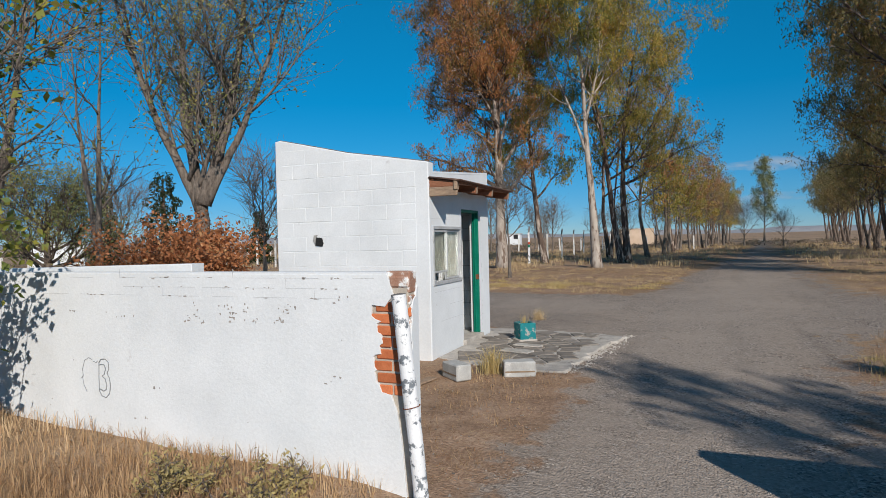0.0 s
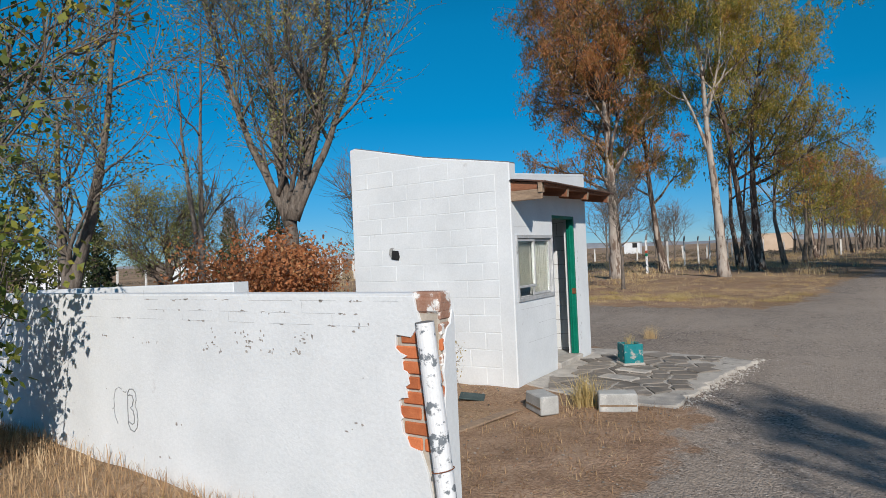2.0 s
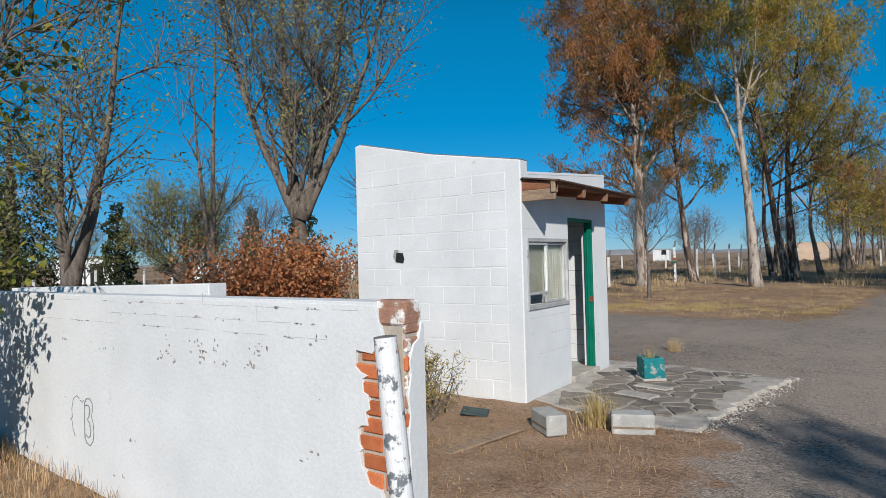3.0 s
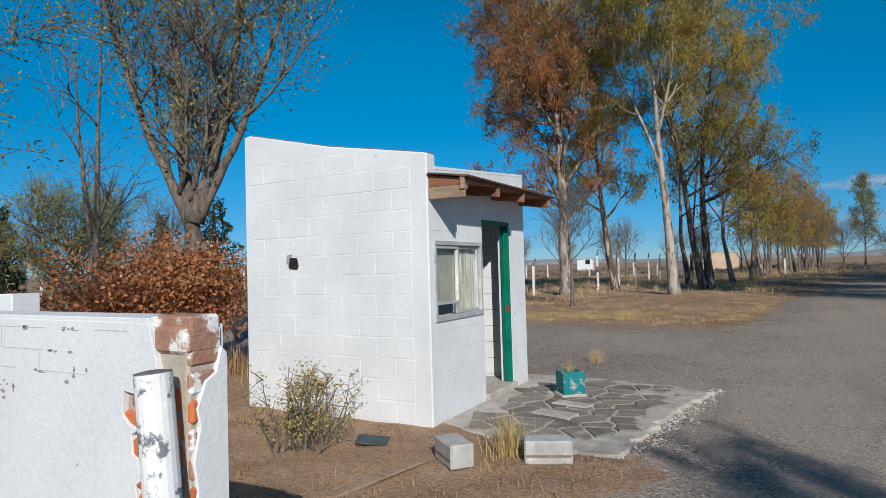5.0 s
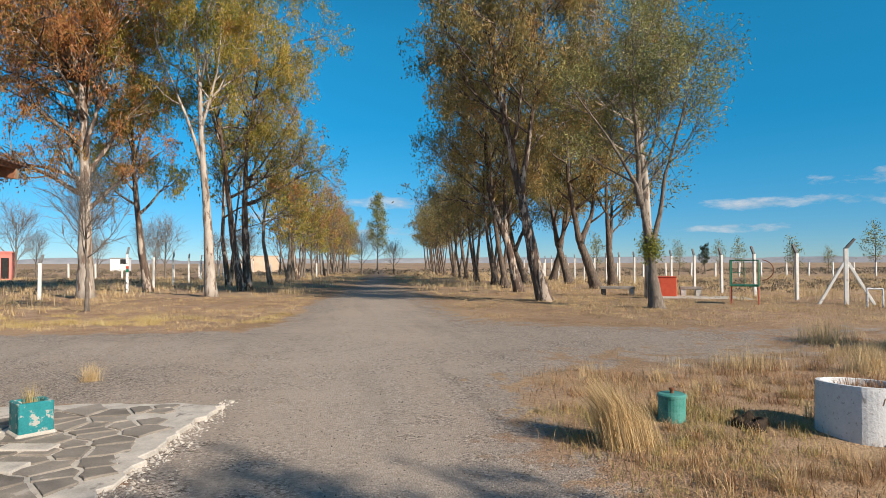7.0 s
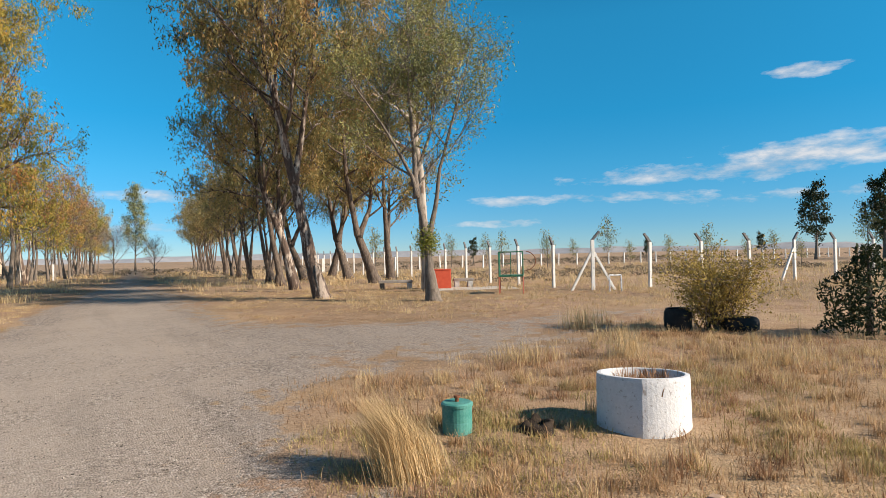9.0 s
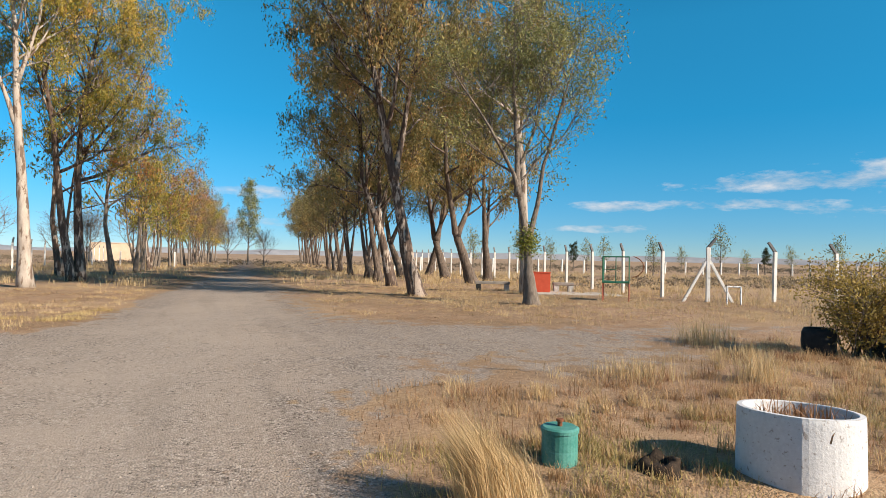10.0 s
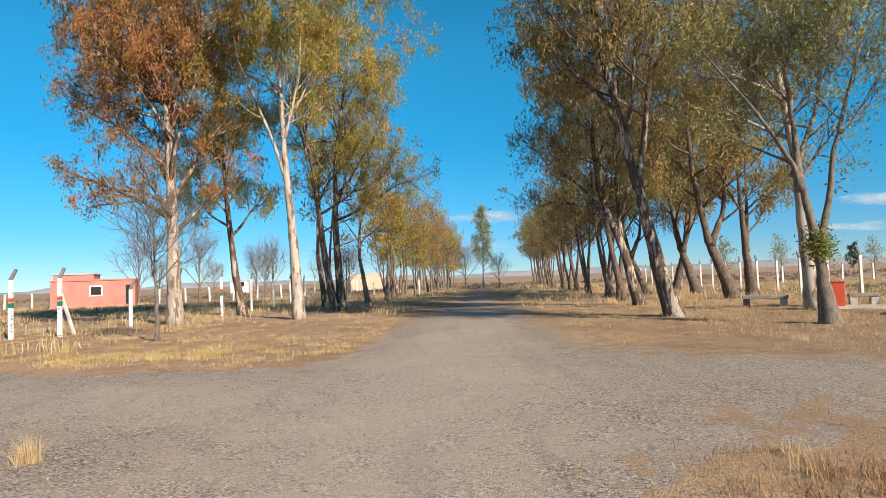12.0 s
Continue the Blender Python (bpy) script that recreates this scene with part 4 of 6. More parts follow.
for x in (-gw, gw):
    for y in (-gw, gw):
        bar("leg", [(x, y, -0.05), (x, y, 0.64)], 0.022, GYM_RED, gym, "red-painted leg")
        bar("upright", [(x, y, 0.64), (x, y, 1.56)], 0.02, GYM_GREEN, gym)
for z in (0.66, 1.56):
    for a, c in (((-gw, -gw), (gw, -gw)), ((gw, -gw), (gw, gw)), ((gw, gw), (-gw, gw)), ((-gw, gw), (-gw, -gw))):
        bar("rail", [(*a, z), (*c, z)], 0.02, GYM_GREEN, gym)
for x, y in ((0.0, -gw), (gw, 0.0), (-gw, 0.0)):
    bar("rung", [(x, y, 0.66), (x, y, 1.56)], 0.016, GYM_GREEN, gym)
part("shelf", box(-gw, gw, -gw, gw, 0.675, 0.70, 0.004), GYM_GREEN, gym, "worn green platform")
bar("rung", [(-gw, -gw, 1.12), (-0.02, -gw, 1.12)], 0.014, GYM_GREEN, gym)
hoop = [(gw + 0.05 + 0.42 * math.sin(g), -gw, 1.22 + 0.36 * math.cos(g)) for g in np.linspace(0.2, 3.0, 12)]
bar("hoop", hoop, 0.016, RUST, gym)
goal = thing("pipe_frame", 17.9, 20.6, 0, -30, "small white-painted pipe frame", "frame")
for x in (-0.22, 0.22):
    bar("leg", [(x, 0, -0.05), (x, 0, 0.62)], 0.03, CHIPPED, goal)
bar("crossbar", [(-0.22, 0, 0.62), (0.22, 0, 0.62)], 0.03, CHIPPED, goal)


# ---- fences ----
def fence_post(x, y, rz, h=1.85, struts=(), bands=False, lean=0.0, label="white-painted concrete fence post with a bent dark top"):
    t = thing("fence_post", x, y, ground_z(x, y) if abs(x) < 30 else 0, rz, label, "fence post", "fence posts")
    base = part("shaft", box(-0.065, 0.065, -0.055, 0.055, -0.1, h, 0.012), CHIPPED if bands else PAINTED_POST, t)
    part("arm", prism([(-0.065, 0), (0.065, 0), (0.31, 0.33), (0.24, 0.37)], 0.09, pose(0, 0.045, h - 0.004, 90), 0.01), CEMENT_DARK, t, "bare dark cement arm")
    if bands:
        part("band", box(-0.068, 0.068, -0.058, 0.058, 1.02, 1.20, 0.012), GREEN, t, "green painted band")
        part("band", box(-0.068, 0.068, -0.058, 0.058, 1.20, 1.36, 0.012), RED, t, "red painted band")
    for s in struts:
        part("strut", box(-0.045, 0.045, -0.045, 0.045, 0, 1.75, 0.008, None, pose(s * 0.88, 0, -0.08, 0, -s * 28, 0)), PAINTED_POST, t, "slanting brace")
    return t


PAINTED_POST = surface("limewashed_post", (0.58, 0.57, 0.54), (0.76, 0.75, 0.72), 3.0, 0.9, 0.5, 0.005, 40, (0.34, 0.32, 0.29), 0.62, 5.0)
corner = Vector((18.2, 22.0))
fence_post(corner.x, corner.y, -30, 1.95, (1, -1))
plain = fence_post(*(corner + Vector((0.45, 2.75))), 75, 1.85)
north, eastw = Vector((0.13, 0.99)), Vector((0.95, -0.16))
for k in range(2, 22):
    p = corner + north * (2.75 * k)
    copy_thing(plain, pose(p.x, p.y, 0, 0, random.uniform(-2, 2), 75))
for k in range(1, 13):
    p = corner + eastw * (2.9 * k)
    if k in (4, 8):
        fence_post(p.x, p.y, -10, 1.85, (-1,) if k == 4 else (1,))
    else:
        copy_thing(plain, pose(p.x, p.y, 0, 0, random.uniform(-2, 2), 165))
# far fence across the steppe
copy_thing(plain, pose(-11.0, 31.7, -0.35, 0, 1.0, 90))
short = thing("field_post", 0, 70, 0, 0, "short pale fence post far out on the steppe", "fence post", "field posts")
part("shaft", box(-0.07, 0.07, -0.07, 0.07, -0.1, 1.45, 0.01), PAINTED_POST, short)
for k in range(54):
    copy_thing(short, pose(20 + k * 2.6, 63 - 0.28 * k + random.uniform(-0.2, 0.2), 0, 0, random.uniform(-3, 3), 0))
# west compound
gate = fence_post(-12.75, 27.3, 90, 1.95, (), True, 0, "white concrete gate post with green and red bands")
fence_post(-11.38, 27.65, 90, 1.95, (1,), True, 0, "white concrete gate post with green and red bands and a brace")
for k in range(18):
    p = Vector((-9.3, 32.3)) + Vector((-0.01, 1.0)) * (5.3 * k)
    copy_thing(plain if k > 1 else gate, pose(p.x, p.y, 0, 0, random.uniform(-2, 2), 90))
for k in range(1, 16):
    copy_thing(plain, pose(-12.6 - 2.8 * k, 27.5 + 1.5 * k, 0, 0, random.uniform(-2, 2), 100))
for k in range(34):
    copy_thing(short, pose(-80 + k * 2.35, 62 + 0.3 * k + random.uniform(-0.2, 0.2), 0, 0, random.uniform(-4, 4), 0))
for k in range(26):
    copy_thing(short, pose(-48 + random.uniform(-0.5, 0.5), 12 + k * 2.0, 0, 0, random.uniform(-4, 4), 0))


# ---- far buildings ----
def house(x, y, rz, w, d, h, mat, label, windows=(), roof=0.3):
    t = thing("house", x, y, 0, rz, label, "house")
    part("wall", box(-w / 2, w / 2, -d / 2, d / 2, -0.1, h, 0.02), mat, t)
    part("roof", box(-w / 2 - roof, w / 2 + roof, -d / 2 - roof, d / 2 + roof, h, h + 0.14, 0.02), mat if roof < 0.1 else CEMENT, t)
    for u, z, ww, hh, kind in windows:
        g = part(kind, box(u - ww / 2, u + ww / 2, -d / 2 - 0.03, -d / 2 + 0.02, z, z + hh, 0.01), WHITE if kind == "window" else BLACK, t)
        if kind == "window":
            part("pane", box(u - ww / 2 + 0.12, u + ww / 2 - 0.12, -d / 2 - 0.04, -d / 2 - 0.032, z + 0.12, z + hh - 0.12, 0), BLACK, g)
    return t


house(-31.4, 67.6, 20, 7.0, 5, 2.45, PINK, "salmon-pink flat-roofed house beyond the fence", ((0.2, 1.0, 1.1, 1.0, "window"), (3.0, 0.1, 0.6, 1.9, "door")), 0.08)
house(-33.9, 68.6, 20, 3.4, 4, 3.1, PINK, "taller salmon-pink block of the house", (), 0.1)
house(-36.9, 131, 8, 3.2, 3, 2.4, WHITE, "small white hut far off", ((0.6, 1.2, 1.2, 1.2, "window"),), 0.15)
house(-9.5, 112, 5, 6, 3, 2.6, surface("cream_wall", (0.50, 0.38, 0.28), (0.60, 0.47, 0.36), 1.0), "cream-coloured low building behind the trees", (), 0.05)
house(-57, 28, 50, 5, 4, 2.5, WHITE, "small white hut among trees", ((0.8, 0.1, 1.0, 1.9, "door"),), 0.2)
house(-50, 36, 50, 4, 3, 2.0, WHITE, "low white shed among trees", (), 0.15)


# ---- trees ----
def shoot(rng, p, d, length, segs, wob, lift):
    pts = [p.copy()]
    for _ in range(segs):
        d = (d + Vector((rng.gauss(0, wob), rng.gauss(0, wob), rng.gauss(0, wob) + lift))).normalized()
        p = p + d * (length / segs)
        pts.append(p.copy())
    return pts


def leaf_mesh(name, centres, size, seed, material, parent, droop=0.5, spare=0.35, label=""):
    """One diamond-shaped leaf at each centre, hanging more or less."""
    r = np.random.default_rng(seed)
    c = np.array(centres)
    n = len(c)
    a = r.normal(size=(n, 3))
    a[:, 2] -= droop * 2
    a /= np.linalg.norm(a, axis=1)[:, None]
    b = np.cross(a, r.normal(size=(n, 3)))
    b /= np.linalg.norm(b, axis=1)[:, None] + 1e-9
    s = r.uniform(1 - spare, 1 + spare, (n, 1))
    a, b = a * size[0] / 2 * s, b * size[1] / 2 * s
    v = np.stack([c - a, c + b - a * 0.15, c + a, c - b - a * 0.15], 1).reshape(-1, 3)
    f = np.arange(4 * n).reshape(n, 4)
    me = bpy.data.meshes.new(name)
    me.from_pydata(v.tolist(), [], f.tolist())
    me.materials.append(material)
    ob = new(name, me)
    ob.parent = parent
    return tagged(ob, label)


def tree(name, x, y, seed, label, stems, bark, leaf, limbs=14, limb_z=(0.35, 0.95), reach=(3.0, 1.2), rise=(0.5, 1.1), branches=5, twigs=5,
         leaves=34, leaf_size=(0.13, 0.042), lift=0.06, cloud=0.22, droop=0.5, twig_len=0.75, hub=0.03, z=None, group="", category="tree", limb_bark=None, bias=(0, 0), inner=2, hang=0.0):
    """stems: trunks, each a list of (dx, dy, z) with its foot radius. Limbs leave them between the shares limb_z of their height,
    with a reach that goes from the lower limbs' to the upper ones', drawn towards bias; twigs carry the leaves, which hang below them."""
    rng = random.Random(seed)
    t = thing(name, x, y, (ground_z(x, y) if z is None else z), 0, label, category, group)
    wv, wf, centres = [], [], []
    lv, lf = [], []
    for line, r0 in stems:
        tv, tf = [], []
        ctrl = [Vector(c) for c in line]
        pts = []
        for i in range(len(ctrl) - 1):
            for k in range(6):
                q = ctrl[i].lerp(ctrl[i + 1], k / 6)
                pts.append(q + Vector((rng.gauss(0, 0.008), rng.gauss(0, 0.008), 0)) * (i + k > 0))
        pts.append(ctrl[-1])
        n = len(pts)
        radii = [r0 * (1 - 0.86 * (i / (n - 1)) ** 0.9) * (1.32, 1.14, 1.06, 1.02, 1.0)[min(i, 4)] for i in range(n)]
        pipe(pts, radii, 14, tv, tf)
        for i in range(n):  # ribs, knots and hollows
            for k in range(14):
                q = Vector(tv[14 * i + k])
                swell = 0.16 * noise.noise(q * 2.3 + Vector((seed, 0, 0))) + 0.10 * noise.noise(Vector((q.x * 9, q.y * 9, q.z * 1.6 + seed)))
                tv[14 * i + k] = tuple(pts[i] + (q - pts[i]) * (1 + swell))
        raw("trunk", tv, tf, bark, t, "", True)
        top = pts[-1].z
        for k in range(max(3, int(limbs / len(stems))) if top > 3.3 or len(stems) == 1 else 0):
            share = limb_z[0] + (limb_z[1] - limb_z[0]) * (k + rng.random()) / (limbs / len(stems))
            i = min(range(n), key=lambda j: abs(pts[j].z - share * top))
            g = k * 2.4 + rng.uniform(-0.5, 0.5)
            d = Vector((math.cos(g) + bias[0], math.sin(g) + bias[1], rng.uniform(*rise))).normalized()
            span = (share - limb_z[0]) / max(limb_z[1] - limb_z[0], 0.01)
            length = (reach[0] + (reach[1] - reach[0]) * span) * rng.uniform(0.75, 1.2)
            limb = shoot(rng, pts[i], d, length, 7, 0.11, lift)
            lr = min(radii[i] * 0.6, hub * length + 0.012)
            pipe(limb, [lr * (1 - 0.82 * j / 7) for j in range(8)], 6, lv, lf)
            for m in range(branches):
                s = rng.randint(inner, 7)
                d2 = ((limb[s] - limb[s - 1]).normalized() + Vector((rng.gauss(0, 0.55), rng.gauss(0, 0.55), rng.gauss(0.15, 0.4)))).normalized()
                br = shoot(rng, limb[s], d2, length * rng.uniform(0.28, 0.5), 4, 0.16, lift)
                pipe(br, [lr * 0.36 * (1 - 0.75 * j / 4) + 0.003 for j in range(5)], 4, wv, wf, False)
                for q in range(twigs):
                    s2 = rng.randint(1, 4)
                    d3 = ((br[s2] - br[s2 - 1]).normalized() + Vector((rng.gauss(0, 0.6), rng.gauss(0, 0.6), rng.gauss(0, 0.45)))).normalized()
                    tw = shoot(rng, br[s2], d3, twig_len * rng.uniform(0.6, 1.25), 3, 0.2, lift - droop * 0.12)
                    pipe(tw, [0.008, 0.0065, 0.005, 0.0025], 3, wv, wf, False)
                    fill = max(1, int(leaves * rng.choice((0.25, 0.7, 1.2, 1.85)))) if leaves else 0
                    for _ in range(fill):
                        c = tw[2].lerp(tw[3], rng.random()) if rng.random() < 0.75 else tw[1].lerp(tw[2], rng.random())
                        centres.append((c.x + rng.gauss(0, cloud), c.y + rng.gauss(0, cloud), c.z + rng.gauss(0, cloud) - hang * rng.random() ** 2))
    tagged(raw("limb_work", lv, lf, limb_bark or bark, t, "", True), kind="stuff")
    tagged(raw("twig_work", wv, wf, limb_bark or bark, t), kind="stuff")
    if centres:
        leaf_mesh("crown", centres, leaf_size, seed, leaf, t, droop)
    return t


EUC = dict(limbs=16, limb_z=(0.34, 0.97), reach=(4.0, 2.2), rise=(0.4, 1.35), branches=7, twigs=5, leaves=40, leaf_size=(0.16, 0.045), cloud=0.13, twig_len=0.8, lift=0.02, inner=3, hang=0.45, droop=0.8)
AFAR = dict(limbs=15, branches=5, twigs=4, leaves=10, leaf_size=(0.25, 0.08), cloud=0.17)
# west side of the avenue
tree("eucalyptus", -9.5, 32.2, 11, "tall eucalyptus with rust and olive leaves, thick pale trunk", [([(0.05, 0, -0.1), (-0.0, 0, 3), (-0.1, 0.1, 7), (-0.2, 0, 10), (-0.5, 0, 16.5)], 0.33), ([(-0.2, 0, 9.2), (-0.9, 0.2, 11.5), (-1.9, 0.2, 15)], 0.12)], BARK_PALE, LEAF_ORANGE, **{**EUC, "limbs": 62, "limb_z": (0.2, 0.97), "reach": (3.9, 2.8), "limb_bark": BARK_RED, "bias": (-0.6, 0), "leaves": 30})
tree("eucalyptus", -8.7, 38.2, 12, "slender dark eucalyptus with olive leaves in loose layers", [([(0.2, 0, -0.1), (-0.2, 0, 2.5), (-0.5, 0, 5.5), (-0.7, 0, 9), (-0.4, 0, 14.5)], 0.22)], BARK_RED, LEAF_OLIVE, **{**EUC, "limbs": 22, "limb_z": (0.26, 0.97), "reach": (3.0, 2.4), "leaves": 46})
tree("eucalyptus", -4.6, 32.6, 13, "tall white-trunked eucalyptus with olive and ochre leaves", [([(0.1, 0, -0.1), (-0.05, 0, 3), (-0.3, 0, 6.2), (-0.45, 0, 9.5), (-1.2, 0, 16)], 0.25), ([(-0.28, 0, 5.9), (-1.0, 0, 8.0), (-2.2, 0, 11.0), (-2.9, 0, 14.5)], 0.09), ([(-0.35, 0, 7.6), (0.3, 0, 10), (0.7, 0, 15)], 0.085)], BARK_PALE, LEAF_OLIVE, **{**EUC, "limbs": 36, "limb_z": (0.52, 0.98), "reach": (3.8, 2.8), "rise": (0.6, 1.6), "limb_bark": BARK_PALE, "leaves": 36})
tree("eucalyptus", -3.9, 38.6, 14, "two-stemmed reddish eucalyptus with ochre leaves", [([(0, 0, -0.1), (-0.5, 0, 3), (-0.9, 0, 7), (-1.5, 0, 10.5), (-1.3, 0, 15)], 0.21), ([(0.3, 0.2, -0.1), (0.1, 0.2, 4), (0.2, 0, 8), (1.4, 0, 15.5)], 0.23)], BARK_RED, LEAF_OLIVE, **{**EUC, "limbs": 40, "limb_z": (0.3, 0.97), "reach": (4.6, 3.0), "bias": (0.45, 0), "leaves": 34})
tall = tree("eucalyptus", -5.4, 44.7, 15, "slim eucalyptus of the avenue with ochre and olive leaves", [([(0, 0, -0.1), (-0.4, 0, 3.0), (-0.3, 0, 7), (0.4, 0, 13.5)], 0.18), ([(0.1, 0, -0.1), (0.3, 0.3, 3.5), (0.9, 0.4, 9.5)], 0.13)], BARK_RED, LEAF_OLIVE, group="avenue trees", **{**EUC, **AFAR})
ochre = tree("eucalyptus", -3.0, 47.0, 16, "slim eucalyptus of the avenue with ochre-brown leaves", [([(0, 0, -0.1), (-0.5, 0, 3), (-0.4, 0, 6), (0.1, 0, 12.0)], 0.17)], BARK_GREY, LEAF_ORANGE, group="avenue trees", **{**EUC, **AFAR, "limb_z": (0.3, 0.97)})
low = tree("eucalyptus", -2.1, 51.0, 17, "smaller ochre eucalyptus of the avenue", [([(0, 0, -0.1), (0.2, 0, 2.5), (0.1, 0, 5), (0.2, 0, 9.0)], 0.15), ([(0.1, 0, -0.1), (-0.5, 0.1, 2.5), (-0.9, 0, 7.5)], 0.10)], BARK_GREY, LEAF_OLIVE, group="avenue trees", **{**EUC, **AFAR, "limb_z": (0.3, 0.97), "reach": (2.4, 1.1)})
# east side of the avenue
BRZ = {**EUC, "leaves": 34, "limb_z": (0.32, 0.97), "reach": (3.7, 2.4), "hub": 0.02, "bias": (-0.45, 0), "hang": 0.6}
scarred = tree("eucalyptus", 8.5, 26.3, 21, "leaning eucalyptus with a thick scarred foot and bronze leaves", [([(0.25, 0, -0.1), (-0.15, 0, 1.4), (-0.5, 0, 3.0), (-1.1, 0, 5.8), (-1.7, 0, 8.5), (-2.1, 0, 13.5)], 0.30), ([(-0.75, 0, 4.1), (-0.35, 0.2, 6.0), (0.1, 0.2, 9.0), (0.6, 0, 13.5)], 0.14)], BARK_RED, LEAF_BRONZE, **{**BRZ, "limbs": 34, "limb_z": (0.42, 0.97), "bias": (-0.6, 0)})
SCAR = surface("peeled_pale_wood", (0.22, 0.175, 0.145), (0.44, 0.375, 0.32), 3.0, 0.85, 0.8, 0.015, 24, (0.09, 0.065, 0.05), 0.52, 3.0, stretch=(3, 3, 0.7))


def scar(parent, foot, lean, r0, height, facing, width):
    """Bare wood showing through the bark, narrowing upward."""
    verts, faces, rows, cols = [], [], 12, 8
    for i in range(rows):
        z = height * i / (rows - 1)
        r = r0 * (1.46 - 0.30 * min(z / 0.35, 1) - 0.06 * z)
        span = width * (1 - (i / (rows - 1)) ** 2 * 0.85) * (1 + 0.25 * noise.noise((i * 0.9, 3, 1)))
        for k in range(cols):
            g = facing + span * (k / (cols - 1) - 0.5)
            edge = 0.86 if k in (0, cols - 1) else 1.0
            verts.append((foot + lean * z + r * edge * math.cos(g), r * edge * math.sin(g), z - 0.02))
    for i in range(rows - 1):
        for k in range(cols - 1):
            q = i * cols + k
            faces.append((q, q + 1, q + cols + 1, q + cols))
    raw("scar", verts, faces, SCAR, parent, "pale peeled wood at the foot", True)


scar(scarred, 0.22, -0.26, 0.27, 1.25, -1.55, 1.5)
tree("eucalyptus", 9.8, 33.4, 22, "leaning dark-stemmed eucalyptus with bronze leaves", [([(0.3, 0, -0.1), (-0.3, 0, 2.5), (-1.3, 0, 5), (-1.7, 0, 12.5)], 0.26), ([(0.35, 0, -0.1), (-0.3, 0.3, 3), (-0.4, 0.3, 7), (0.2, 0, 12.5)], 0.17)], BARK_RED, LEAF_BRONZE, **{**BRZ, "limbs": 30, "reach": (3.6, 2.2), "limb_z": (0.27, 0.97), "bias": (-0.5, -0.3)})
bronze = tree("eucalyptus", 10.6, 38.0, 23, "eucalyptus of the avenue with bronze-brown leaves", [([(0.3, 0, -0.1), (-0.2, 0, 2.5), (-0.6, 0, 5.5), (-0.7, 0, 12)], 0.20), ([(0.0, 0, -0.1), (0.5, 0, 4), (0.9, 0, 11)], 0.14)], BARK_DARK, LEAF_BRONZE, group="avenue trees", **{**BRZ, **AFAR, "limbs": 18})
tree("eucalyptus", 13.6, 26.8, 24, "stout eucalyptus with patched pale bark", [([(0, 0, -0.1), (-0.15, 0, 2), (-0.3, 0, 5), (-0.9, 0, 9), (-0.6, 0, 13.5)], 0.26)], BARK_PALE, LEAF_BRONZE, **{**BRZ, "limb_z": (0.38, 0.97), "limbs": 18})
dark = tree("eucalyptus", 15.3, 36.2, 25, "dark forked eucalyptus with bronze leaves", [([(0.4, 0, -0.1), (-0.2, 0, 1.6), (-0.7, 0, 2.8), (-1.3, 0, 6), (-1.6, 0, 12.5)], 0.34), ([(-0.6, 0, 2.6), (0.1, 0, 4.2), (0.3, 0, 6), (0.8, 0, 11.5)], 0.17)], BARK_DARK, LEAF_BRONZE, group="grove trees", **{**BRZ, "limbs": 22, "leaves": 20, "leaf_size": (0.2, 0.06), "bias": (-0.1, 0)})
for x, y, g, s in ((17.6, 38.2, 50, 0.88), (17.3, 44.5, -60, 1.0), (19.6, 52, 110, 0.95), (14.6, 46.0, -35, 0.9)):
    copy_thing(dark, pose(x, y, 0, 0, 0, g) @ Matrix.Scale(s, 4))
# pollarded tree by the barbecue
tree("willow", 10.7, 21.9, 31, "pollarded tree with a swollen head and grey-green crown", [([(0.14, 0, -0.1), (0.05, 0, 0.9), (0.0, 0, 1.7), (-0.08, 0, 2.25)], 0.25), ([(-0.06, 0, 1.9), (-0.3, 0, 3.2), (-0.55, 0, 4.0), (-1.5, -0.2, 5.3), (-2.9, -0.3, 6.9)], 0.115), ([(-0.4, 0, 3.3), (-0.35, 0.2, 5.0), (-0.5, 0.2, 6.8), (-0.6, 0, 9.6)], 0.10), ([(0.0, 0, 1.9), (0.3, 0, 3.0), (0.45, -0.1, 4.3), (1.2, -0.1, 6.6), (1.9, 0, 8.6)], 0.10), ([(-0.5, 0.1, 3.7), (0.4, 0.3, 5.6), (0.9, 0.4, 8.8)], 0.07)], BARK_GREY, LEAF_WILLOW,
     limbs=38, limb_z=(0.5, 0.97), reach=(2.2, 1.3), rise=(0.4, 1.1), branches=6, twigs=5, leaves=22, leaf_size=(0.12, 0.034), cloud=0.14, droop=0.3, twig_len=0.9, hub=0.02)
verts = [(rnd.gauss(0, 0.17), rnd.gauss(0, 0.17), 1.95 + rnd.gauss(0, 0.22)) for rnd in [random.Random(5)] for _ in range(1600)]
leaf_mesh("sprout_tuft", verts, (0.09, 0.035), 7, LEAF_NEAR, bpy.data.objects["willow"], 0.0, label="tuft of green shoots on the pollard head")

rnd = random.Random(77)
for y in np.arange(55, 118, 3.1):
    kind = rnd.choice([tall, ochre, low, low, ochre])
    copy_thing(kind, pose(-1.9 + AVENUE * 1.15 * (y - 52) + rnd.uniform(-0.7, 0.4), y, 0, 0, 0, rnd.uniform(0, 360)) @ Matrix.Scale(rnd.uniform(0.62, 0.85) if kind is not low else rnd.uniform(0.8, 1.0), 4))
for y in np.arange(42.5, 118, 3.6):
    copy_thing(bronze, pose(11.6 + AVENUE * 1.1 * (y - 42) + rnd.uniform(-0.4, 0.9), y, 0, 0, 0, rnd.uniform(-35, 35)) @ Matrix.Scale(rnd.uniform(0.68, 0.9), 4))
